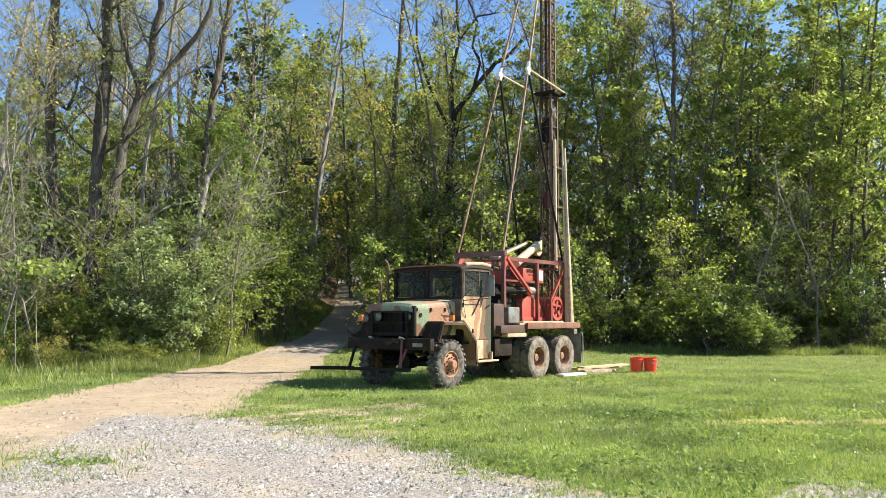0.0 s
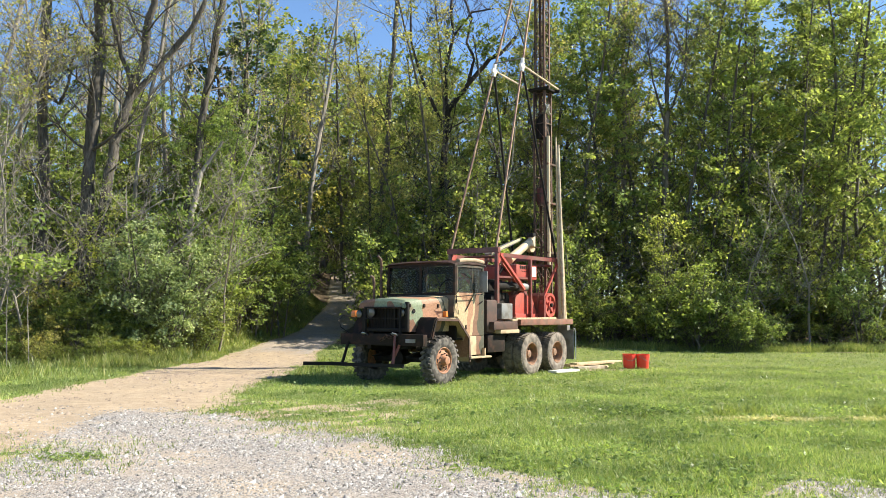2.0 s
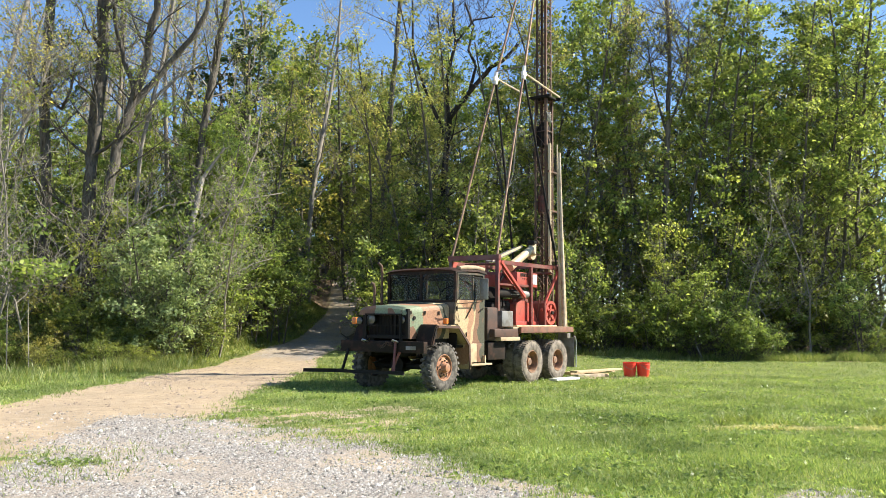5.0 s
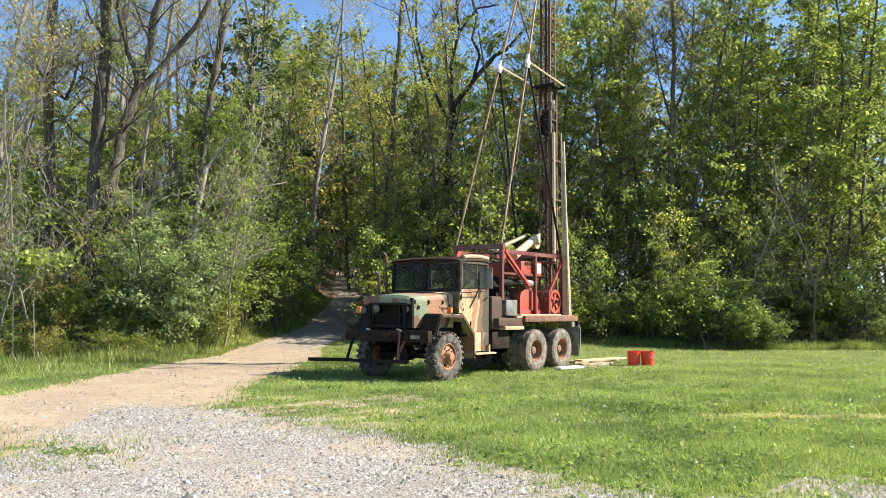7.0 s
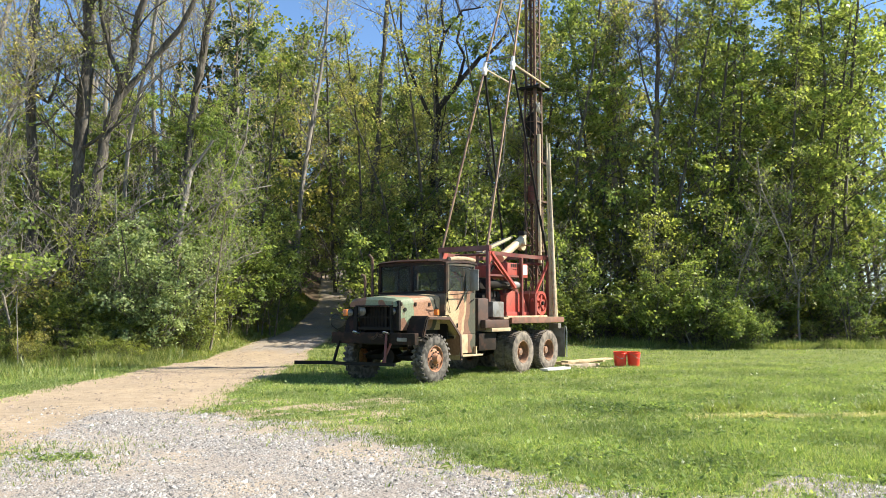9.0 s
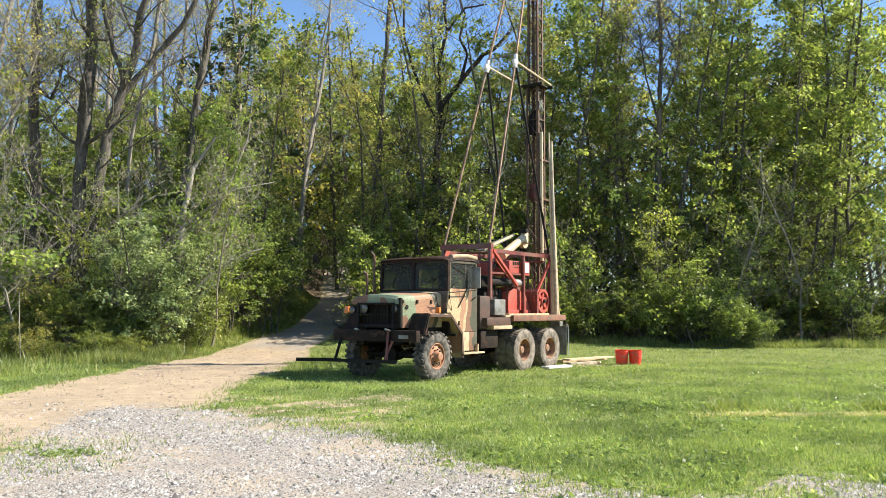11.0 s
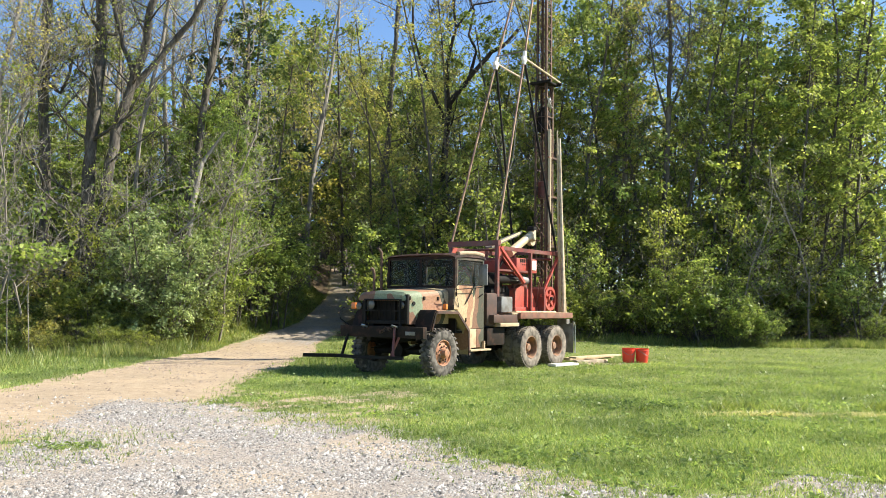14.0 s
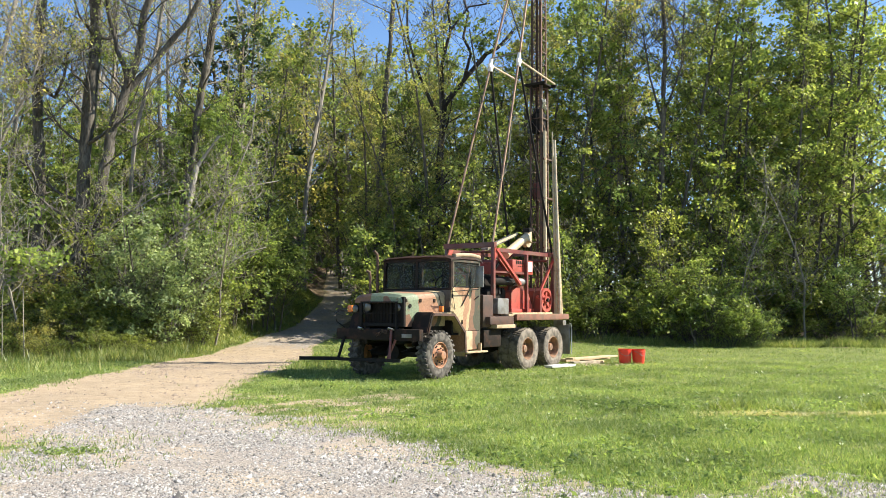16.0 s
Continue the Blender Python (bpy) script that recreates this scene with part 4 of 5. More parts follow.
def specimens():
    specimen("twin_trunk_tree", 31, [(0.21, 0.17, [(-10.75, -0.3), (-10.8, 3.0), (-10.7, 6.5), (-10.65, 10.0), (-10.6, 14.5)]),
                                     (0.20, 0.10, [(-10.55, -0.3), (-10.45, 3.2), (-10.1, 5.8), (-9.7, 7.9), (-9.3, 9.4), (-8.9, 11.2), (-8.7, 14.0)]),
                                     (0.09, 0.04, [(-9.55, 8.7), (-9.95, 9.6), (-10.2, 10.8), (-10.4, 13.0)]),
                                     (0.115, 0.06, [(-9.65, 8.2), (-9.1, 8.8), (-8.4, 9.7), (-7.7, 10.5), (-7.3, 11.3), (-7.1, 13.0)])],
             "large twin-trunked grey tree with bare arching limbs", M_BARK, 101, (14, 4), (M_LEAF, 2), 1.19)
    specimen("leaning_tree", 33, [(0.13, 0.11, [(-8.35, -0.3), (-8.25, 4.4), (-8.0, 6.6), (-7.85, 8.4), (-7.55, 10.0), (-7.2, 11.6), (-7.1, 14.0)])],
             "leaning grey tree with few leaves", M_BARK, 102, (12, 4), (M_LEAF, 3), 1.18)
    specimen("broken_snag", 30.5, [(0.10, 0.085, [(-8.15, -0.2), (-8.05, 3.0), (-7.95, 4.8), (-7.75, 6.2)]), (0.075, 0.04, [(-7.85, 6.0), (-7.5, 6.5), (-7.05, 7.2)])],
             "pale barkless snag with a broken limb", M_BARK_PALE, 103, (0, 0), None, 1.11)
    specimen("ivy_clad_tree", 31, [(0.17, 0.13, [(-12.2, -0.3), (-12.15, 5.0), (-12.25, 8.0), (-12.2, 10.0), (-12.3, 14.0)]), (0.07, 0.03, [(-12.2, 8.4), (-11.7, 8.0), (-11.4, 8.6), (-11.3, 9.4)])],
             "upright grey tree with climbing greenery", M_BARK, 104, (16, 4), (M_LEAF, 5), 1.19)
    specimen("pale_bare_tree", 29, [(0.09, 0.05, [(-13.4, -0.2), (-12.9, 5.0), (-12.5, 8.0), (-12.0, 11.5), (-11.8, 13.5)]), (0.05, 0.025, [(-12.9, 5.2), (-12.2, 6.6), (-11.6, 7.6), (-11.2, 9.0)])],
             "thin pale bare tree", M_BARK_PALE, 105, (30, 5), (M_LEAF_YELLOW, 2), 1.2)
    specimen("dead_pole_tree", 33, [(0.075, 0.05, [(-9.9, 0), (-9.5, 7.0), (-9.1, 9.5), (-8.7, 12.2)]), (0.05, 0.03, [(-9.25, 8.6), (-8.5, 9.4), (-7.6, 9.9)])],
             "bleached dead tree leaning in the wood", M_BARK_PALE, 106, (9, 3), None, 1.22)
    for i, (x, y, top) in enumerate(((-12.35, 24.2, 3.6), (-12.0, 24.9, 4.1))):
        specimen("slender_sapling", y, [(0.015, 0.009, [(x, -0.2), (x + 0.12, 1.1), (x + 0.05, 1.7), (x + 0.16, 2.6), (x + 0.3, top)]), (0.012, 0.006, [(x + 0.1, 2.2), (x + 0.6, 2.45), (x + 1.1, 2.5)])],
                 "slender sapling with bright yellow-green leaves", M_BARK_PALE, 120 + i, (11, 3), (M_LEAF_BRIGHT, 1.3, 0.07))
    specimen("tall_bare_trunk", 40, [(0.17, 0.10, [(-2.9, 0.8), (-2.5, 8.0), (-2.35, 10.6), (-2.1, 13.8), (-1.9, 17.5)])],
             "tall bare trunk behind the truck", M_BARK, 107, (8, 4), (M_LEAF, 2))
    specimen("twisted_tree", 38, [(0.17, 0.13, [(0.1, 1.0), (0.15, 5.0), (0.35, 9.0), (0.48, 10.7)]), (0.13, 0.06, [(0.48, 10.7), (1.42, 11.9), (2.38, 13.1), (2.95, 13.4), (3.6, 14.2)]),
                                  (0.08, 0.04, [(1.42, 12.0), (1.7, 13.1), (1.35, 13.9), (1.6, 15.1), (1.2, 16.2)]), (0.10, 0.05, [(0.48, 10.7), (0.35, 12.4), (0.75, 14.2), (0.6, 16.5)]),
                                  (0.08, 0.04, [(0.3, 10.0), (-0.7, 12.2), (-1.2, 14.0), (-1.25, 16.5)]), (0.06, 0.03, [(0.75, 14.2), (1.6, 15.4), (2.6, 15.6)])],
             "dark twisted tree with crooked bare limbs", M_BARK_DARK, 108, (8, 4), None)
    specimen("grey_bare_tree", 36, [(0.15, 0.07, [(9.75, 0), (9.8, 6.0), (9.9, 10.2), (10.0, 12.8), (9.9, 17.0)]), (0.06, 0.02, [(9.9, 9.5), (9.3, 11.5), (9.1, 14.0)]), (0.06, 0.02, [(9.95, 10.0), (10.7, 12.0), (11.0, 15.0)])],
             "bare grey tree with fine upright twigs", M_BARK, 109, (22, 5), (M_LEAF_YELLOW, 0.6))


woods()
specimens()
for group in TREES.values():
    for proto in group:
        for o in (*proto.children_recursive, proto):
            bpy.data.objects.remove(o)


# ---- drilling truck: x to its rear from the front axle, -y to the driver's side, z from the ground ----
TRUCK = thing("drilling_truck", pose(-0.714, 19.57, 0.0, 0, 0, 53.43), "old camouflage-painted six-wheel truck carrying a red drilling rig, parked on grass", "truck")


def wheel(at, front, flip):
    """A wheel with tyre, rim, hub and nuts; its outer face looks along -y."""
    w = new("wheel")
    w.parent = TRUCK
    w.matrix_basis = pose(*at, 0, 0, 180 if flip else 0)
    R = 0.54
    bm = bmesh.new()
    prof = [(0.275, -0.10), (0.30, -0.125), (0.36, -0.14), (0.44, -0.145), (0.50, -0.132), (0.522, -0.105), (0.528, 0), (0.522, 0.105), (0.50, 0.132), (0.44, 0.145), (0.36, 0.14), (0.30, 0.125), (0.275, 0.10)]
    lathe(bm, prof, 48)
    lugs = 26 if front else 44
    for k in range(lugs):
        a = k * math.tau / lugs
        for s in (-1, 1):
            b = a + (s * 0.5 * math.tau / lugs if front else s * 0.25 * math.tau / lugs)
            m = Matrix.Rotation(-b, 4, "Y") @ Matrix.Translation((R - 0.012, s * (0.083 if front else 0.075), 0)) @ Matrix.Rotation(radians(s * (24 if front else 8)), 4, "X")
            dims = (0.05, 0.125, 0.062) if front else (0.03, 0.10, 0.046)
            bmesh.ops.create_cube(bm, size=1, matrix=m @ Matrix.Diagonal((*dims, 1)))
    part("tyre", bm, M_RUBBER if front else M_RUBBER_CLEAN, w, "worn chevron-tread tyre caked with dust" if front else "dusty road-tread tyre", None, 50)
    bm = bmesh.new()
    dish = [(0.295, -0.125), (0.283, -0.13), (0.268, -0.12), (0.262, -0.08)]
    dish += [(0.25, -0.075), (0.20, -0.10), (0.15, -0.115), (0.10, -0.118), (0.0, -0.118)] if front else [(0.255, 0.0), (0.245, 0.06), (0.20, 0.075), (0.12, 0.06), (0.0, 0.06)]
    lathe(bm, [d for d in dish if d[0] > 0] + [(0.004, dish[-1][1])], 36)
    part("rim", bm, M_RIM if front else M_RIM_REAR, w, "rusty orange steel rim" if front else "rusty deep-dished steel rim")
    if front:
        for k in range(6):
            bm = bmesh.new()
            a = k * math.tau / 6
            m = Matrix.Rotation(-a, 4, "Y") @ Matrix.Translation((0.212, -0.0985, 0)) @ Matrix.Rotation(radians(90), 4, "X") @ Matrix.Rotation(radians(-18), 4, "Y")
            bmesh.ops.create_cone(bm, cap_ends=True, segments=12, radius1=0.03, radius2=0.03, depth=0.012, matrix=m @ Matrix.Diagonal((0.75, 1.25, 1, 1)))
            part("hand_hole", bm, M_DARK, w)
    bm = bmesh.new()
    y0 = -0.115 if front else 0.06
    lathe(bm, [(0.125, y0 + 0.02), (0.12, y0 - 0.02), (0.095, y0 - 0.06), (0.09, y0 - 0.11), (0.06, y0 - 0.12), (0.004, y0 - 0.12)], 20)
    part("hub", bm, M_RIM if front else M_RIM_REAR, w)
    bm = bmesh.new()
    rod(bm, (0, 0, 0), (0, -0.035, 0), 0.02, 0.014, 6)
    nut = finish(bm, 35)
    for k in range(10):
        a = k * math.tau / 10 + 0.2
        part("wheel_nut", nut, M_MAST, w, at=pose(0.155 * math.cos(a), y0, 0.155 * math.sin(a)))


def wheels():
    wheel((0, -0.99, 0.53), True, False)
    wheel((0, 0.99, 0.53), True, True)
    for x in (3.86, 5.23):
        for s in (-1, 1):
            wheel((x, s * 0.99, 0.53), False, s > 0)
            wheel((x, s * 0.67, 0.53), False, s < 0)


def chassis():
    t = TRUCK
    for s in (-1, 1):
        made("frame_rail", t, M_DARK, (span, (-0.75, s * 0.38, 0.78), (6.2, s * 0.48, 1.0), 0.01))
        made("leaf_spring", t, M_DARK, *[(span, (-0.55 + i * 0.1, s * 0.43, 0.60 + i * 0.022), (0.55 - i * 0.1, s * 0.52, 0.618 + i * 0.022)) for i in range(5)])
        made("rear_spring", t, M_DARK, *[(span, (3.9 + i * 0.08, s * 0.42, 0.80 - i * 0.024), (5.2 - i * 0.08, s * 0.52, 0.82 - i * 0.024)) for i in range(5)])
    for x in (0, 3.86, 5.23):
        made("axle", t, M_DARK, (rod, (x, -0.85, 0.53), (x, 0.85, 0.53), 0.07, 0.07, 12), (rod, (x - 0.18, 0.1, 0.55), (x + 0.2, 0.1, 0.55), 0.19, 0.15, 14))
    made("drive_shaft", t, M_DARK, (rod, (1.2, 0.05, 0.75), (3.7, 0.08, 0.6), 0.05))
    made("transfer_case", t, M_DARK, (span, (1.5, -0.3, 0.5), (2.3, 0.35, 1.0), 0.05))
    made("fuel_tank", t, M_BUMPER, (span, (1.95, -1.0, 0.62), (2.75, -0.55, 1.06), 0.05), label="dark dented fuel tank")
    made("air_tank", t, M_DARK, (rod, (2.2, 0.75, 0.8), (3.1, 0.75, 0.8), 0.15, 0.15, 16))
    made("front_bumper", t, M_BUMPER, (span, (-0.82, -1.16, 0.86), (-0.68, 1.24, 1.11), 0.012), label="dull brown steel channel bumper")
    made("bumper_plate", t, M_GALV, (span, (-0.832, -0.95, 0.93), (-0.822, -0.68, 1.01), 0.002), label="faded marking plate")
    made("winch", t, M_DARK, (rod, (-0.6, -0.35, 0.98), (-0.6, 0.35, 0.98), 0.15, 0.15, 18), (span, (-0.68, -0.48, 0.84), (-0.5, -0.36, 1.16)), (span, (-0.68, 0.36, 0.84), (-0.5, 0.48, 1.16)))
    for y in (-0.42, 0.45):
        bm = bmesh.new()
        pipe(bm, [(-0.84, y - 0.05, 1.09), (-0.93, y - 0.05, 1.12), (-0.97, y, 1.14), (-0.93, y + 0.05, 1.12), (-0.84, y + 0.05, 1.09)], 0.018)
        part("tow_shackle", bm, M_CHROME, t, "bare steel shackle")
    for k in range(9):
        bm = bmesh.new()
        pipe(bm, [(0.022 * math.cos(a), 0, 0.036 * math.sin(a)) for a in np.linspace(0, math.tau, 9)], 0.007, 5)
        part("chain_link", bm, M_MAST, t, at=pose(-0.86 - 0.004 * k, -0.30 + 0.035 * k, 1.08 - 0.05 * abs(k - 4) ** 0.5 * (1 if k > 4 else 0.4), 0, 0, 90 * (k % 2)))
    # low cross bar hung in front of the bumper
    made("cross_bar", t, M_DARK, (bar, (-1.02, -0.78, 0.44), (-1.02, 1.62, 0.41), 0.06, 0.07))
    made("tow_bar_arm", t, M_RED_SHADE, (bar, (-0.84, -0.40, 1.10), (-1.0, -0.48, 0.42), 0.05, 0.06), (bar, (-0.84, -0.52, 0.88), (-1.0, -0.40, 0.42), 0.04, 0.05))
    made("tow_bar_arm", t, M_DARK, (bar, (-0.84, 0.98, 0.92), (-1.0, 1.02, 0.42), 0.045, 0.05))
    made("side_bar", t, M_DARK, (bar, (-0.86, 1.0, 0.42), (-1.5, 1.75, 0.43), 0.05, 0.08))


def hood_and_fenders():
    t = TRUCK
    # the bonnet widens to the cab and is crowned
    bm = bmesh.new()
    rows = []
    for x, half, z, drop in ((-0.76, 0.68, 1.80, 0.0), (-0.70, 0.69, 1.865, 0.0), (-0.3, 0.72, 1.895, 0), (0.2, 0.78, 1.93, 0), (0.60, 0.84, 1.965, 0)):
        ring = [(-half, z - (0.12 if x < -0.6 else 0.34)), (-half, z - 0.09), (-half + 0.03, z - 0.03), (-half + 0.11, z), (-half * 0.4, z + 0.028), (0, z + 0.036)]
        ring = ring + [(-a, b) for a, b in ring[-2::-1]]
        rows.append([bm.verts.new((x, a + 0.05 * (0.6 - x), b)) for a, b in ring])
    for a, b in zip(rows, rows[1:]):
        for k in range(len(a) - 1):
            bm.faces.new((a[k], a[k + 1], b[k + 1], b[k]))
    bm.faces.new(rows[0])
    part("hood", bm, M_CAMO, t, "faded tan and rust-brown engine hood")
    for s in (-1, 1):
        bm = bmesh.new()
        a = [bm.verts.new(v) for v in ((-0.70, s * 0.622, 1.16), (0.60, s * 0.80, 1.16), (0.60, s * 0.832, 1.86), (-0.70, s * 0.634, 1.72))]
        b = [bm.verts.new(v.co + Vector((0, -s * 0.03, 0))) for v in a]
        for k in range(4):
            bm.faces.new((a[k], a[(k + 1) % 4], b[(k + 1) % 4], b[k]))
        bm.faces.new(a)
        bm.faces.new(b[::-1])
        side = part("hood_side", bm, M_CAMO, t)
        bm = bmesh.new()
        rod(bm, (-0.52, s * 0.645, 1.62), (-0.52, s * 0.675, 1.62), 0.045, 0.045, 18)
        part("vent_hole", bm, M_DARK, side, "round black vent")
        bm = bmesh.new()
        for k in range(3):
            span(bm, (-0.68 + k * 0.44, s * (0.645 + k * 0.06), 1.70), (-0.62 + k * 0.44, s * (0.67 + k * 0.06), 1.78), 0.004)
        part("hood_latch", bm, M_BUMPER, side)
    # nose and grille
    made("grille_shell", t, M_DARK, (span, (-0.735, -0.66, 1.16), (-0.66, -0.58, 1.82), 0.012), (span, (-0.735, 0.58, 1.16), (-0.66, 0.66, 1.82), 0.012),
         (span, (-0.735, -0.578, 1.74), (-0.66, 0.578, 1.80), 0.012), (span, (-0.735, -0.578, 1.16), (-0.66, 0.578, 1.24), 0.012), (span, (-0.735, -0.31, 1.24), (-0.67, -0.27, 1.74)))
    made("radiator", t, M_DARK, (span, (-0.60, -0.575, 1.2), (-0.55, 0.575, 1.76)))
    for k in range(11):
        made("grille_slat", t, M_DARK, (span, (-0.70, -0.265 + k * 0.082, 1.245), (-0.685, -0.252 + k * 0.082, 1.735)))
    made("brush_guard", t, M_DARK, (bar, (-0.80, -0.50, 1.12), (-0.80, -0.50, 1.70), 0.03, 0.05), (bar, (-0.80, 0.50, 1.12), (-0.80, 0.50, 1.70), 0.03, 0.05),
         (bar, (-0.80, -0.525, 1.45), (-0.80, 0.525, 1.45), 0.05, 0.025), (bar, (-0.80, -0.525, 1.70), (-0.80, 0.525, 1.70), 0.05, 0.03))
    for y, z, r in ((-0.50, 1.58, 0.085), (0.74, 1.55, 0.085), (0.40, 1.59, 0.125)):
        lamp = made("headlamp", t, M_DARK, (rod, (-0.60, y, z), (-0.752, y, z), r * 0.8, r * 1.06, 22), label="round headlamp in a dark shell")
        bm = bmesh.new()
        lathe(bm, [(r, -0.754), (r * 0.93, -0.761), (r * 0.6, -0.770), (0.004, -0.774)], 22, "X")
        for v in bm.verts:
            v.co += Vector((0, y, z))
        part("lens", bm, M_LENS, lamp, "dusty dull lens")
    line = [(-0.52, 1.02), (-0.46, 1.18), (-0.38, 1.40), (-0.31, 1.465), (0.50, 1.45), (0.95, 1.03), (0.99, 0.46)]
    for s in (-1, 1):
        bm = bmesh.new()
        strip(bm, line[3:], s * 0.70, s * 1.14, 0.02)
        f = part("fender", bm, M_CAMO, t, "angular camouflage fender with dented edges", smooth=25)
        made("fender_lip", f, M_BROWN, (strip, line[3:], s * 1.142, s * 1.165, -0.06), label="dark rusty rolled edge")
        # front slope is coloured dark in place of the shadow that lies there
        made("fender_front", f, M_BUMPER, (strip, line[:4], s * 0.70, s * 1.14, 0.02), (strip, line[:4], s * 1.142, s * 1.165, -0.05))
        made("inner_liner", f, M_DARK, (plate, [(-0.45, 0.75), (-0.45, 1.2), (-0.3, 1.44), (0.49, 1.43), (0.93, 1.0), (0.97, 0.5)], s * 0.66, s * 0.69))
        made("turn_lamp", f, M_AMBER, (span, (0.12, s * 0.98, 1.49), (0.20, s * 1.08, 1.62), 0.02) if s < 0 else (span, (-0.52, s * 1.06, 1.47), (-0.40, s * 1.20, 1.63), 0.03), label="amber marker lamp")
    # fender mirror and lamp guard on the far side
    bm = bmesh.new()
    pipe(bm, [(-0.75, 1.05, 1.12), (-0.86, 1.2, 1.25), (-0.88, 1.24, 1.42), (-0.80, 1.18, 1.52), (-0.7, 1.08, 1.50)], 0.014)
    part("lamp_guard", bm, M_DARK, t, "bent black tube guard")
    # air intake and exhaust stack by the far side of the cab
    bm = bmesh.new()
    pipe(bm, [(0.42, 1.08, 1.5), (0.42, 1.08, 2.2), (0.42, 1.08, 2.72), (0.40, 1.08, 2.86), (0.30, 1.10, 2.95)], 0.034, 12)
    part("exhaust_stack", bm, M_MAST, t, "dull rusty exhaust stack with bent top")
    bm = bmesh.new()
    pipe(bm, [(0.08, 1.02, 1.5), (0.08, 1.02, 2.3), (0.06, 1.03, 2.42), (0.0, 1.06, 2.45)], 0.035, 12)
    part("air_intake", bm, M_MAST, t, "dull brown intake pipe")


def cab():
    t = TRUCK
    made("cowl", t, M_OLIVE, (span, (0.55, -0.98, 1.40), (0.66, 0.98, 1.99), 0.02))
    made("fire_wall", t, M_DARK, (span, (0.67, -0.95, 0.95), (0.72, 0.95, 1.9)))
    made("cab_floor", t, M_DARK, (span, (0.72, -0.95, 0.95), (1.76, 0.95, 1.0)))
    made("cab_back", t, M_CAMO, (span, (1.74, -0.99, 1.02), (1.80, 0.99, 2.02), 0.01), (span, (1.74, -0.99, 2.02), (1.80, -0.72, 2.72)), (span, (1.74, 0.72, 2.02), (1.80, 0.99, 2.72)),
         (span, (1.74, -0.12, 2.02), (1.80, 0.12, 2.72)), (span, (1.74, -0.72, 2.55), (1.80, -0.12, 2.72)), (span, (1.74, 0.12, 2.55), (1.80, 0.72, 2.72)))
    # roof with rolled canvas edge
    bm = bmesh.new()
    rows = []
    for x, z in ((0.52, 2.715), (0.60, 2.755), (1.0, 2.785), (1.5, 2.79), (1.80, 2.76), (1.84, 2.70)):
        rows.append([bm.verts.new((x, y, z + dz)) for y, dz in ((-1.04, -0.07), (-1.03, -0.02), (-0.9, 0.02), (-0.4, 0.045), (0.4, 0.045), (0.9, 0.02), (1.03, -0.02), (1.04, -0.07))])
    for a, b in zip(rows, rows[1:]):
        for k in range(7):
            bm.faces.new((a[k], a[k + 1], b[k + 1], b[k]))
    bmesh.ops.solidify(bm, geom=bm.faces[:], thickness=0.02)
    part("roof", bm, M_BROWN, t, "brown weathered cab roof")
    bm = bmesh.new()
    pipe(bm, [(0.72, -0.99, 2.78), (1.0, -0.985, 2.815), (1.4, -0.985, 2.83), (1.75, -0.99, 2.79)], 0.05, 10)
    part("roof_gutter", bm, M_TARP, t)
    # windscreen frame
    frame_bars = [((0.58, -0.98, 1.99), (0.60, -0.98, 2.72)), ((0.58, 0.98, 1.99), (0.60, 0.98, 2.72)), ((0.58, 0.0, 1.99), (0.60, 0.0, 2.72))]
    ws = made("windscreen_frame", t, M_BUMPER, *[(bar, a, b, 0.06, 0.06) for a, b in frame_bars], (bar, (0.58, -0.945, 2.015), (0.58, 0.945, 2.015), 0.05, 0.05), (bar, (0.60, -0.945, 2.69), (0.60, 0.945, 2.69), 0.055, 0.06))
    for s in (-1, 1):
        g = made("windscreen_pane", ws, M_GLASS, (span, (0.585, s * 0.035, 2.045), (0.592, s * 0.945, 2.655)), label="dusty glass pane")
        g.visible_shadow = False
        bm = bmesh.new()
        bar(bm, (0.555, s * 0.35, 2.66), (0.56, s * 0.6, 2.2), 0.012, 0.02)
        part("wiper", bm, M_DARK, ws)
    for s in (-1, 1):
        # the door's lower front corner follows the fender
        d = made("cab_door", t, M_CAMO, (plate, [(0.66, 1.50), (0.52, 1.50), (0.60, 2.05), (1.74, 2.05), (1.74, 1.05), (1.10, 1.05), (0.97, 1.05)], s * 0.965, s * 1.01), label="camouflage cab door with brown patch")
        made("window_frame", d, M_OLIVE, (bar, (0.64, s * 0.99, 2.05), (0.66, s * 0.99, 2.70), 0.05, 0.05), (bar, (1.72, s * 0.99, 2.05), (1.72, s * 0.99, 2.70), 0.05, 0.05),
             (bar, (0.69, s * 0.99, 2.67), (1.69, s * 0.99, 2.67), 0.05, 0.05), (bar, (1.30, s * 0.99, 2.05), (1.30, s * 0.99, 2.65), 0.02, 0.03))
        g = made("window_pane", d, M_GLASS, (span, (0.69, s * 0.985, 2.06), (1.69, s * 0.992, 2.64)), label="half-reflecting side glass")
        g.visible_shadow = False
        made("door_handle", d, M_DARK, (bar, (1.52, s * 1.04, 1.80), (1.66, s * 1.04, 1.86), 0.02, 0.025), (rod, (1.60, s * 1.0, 1.83), (1.60, s * 1.05, 1.83), 0.015))
        for z in (1.25, 1.85):
            made("hinge", d, M_BUMPER, (rod, (0.99 if z < 1.5 else 0.60, s * 1.02, z - 0.05), (0.99 if z < 1.5 else 0.60, s * 1.02, z + 0.05), 0.018))
        made("sill_panel", t, M_TAN, (span, (1.02, s * 0.93, 0.60), (1.42, s * 1.03, 1.04), 0.015), label="pale dusty sill panel")
        made("sill_panel", t, M_CAMO, (span, (1.425, s * 0.93, 0.60), (1.74, s * 1.03, 1.04), 0.015))
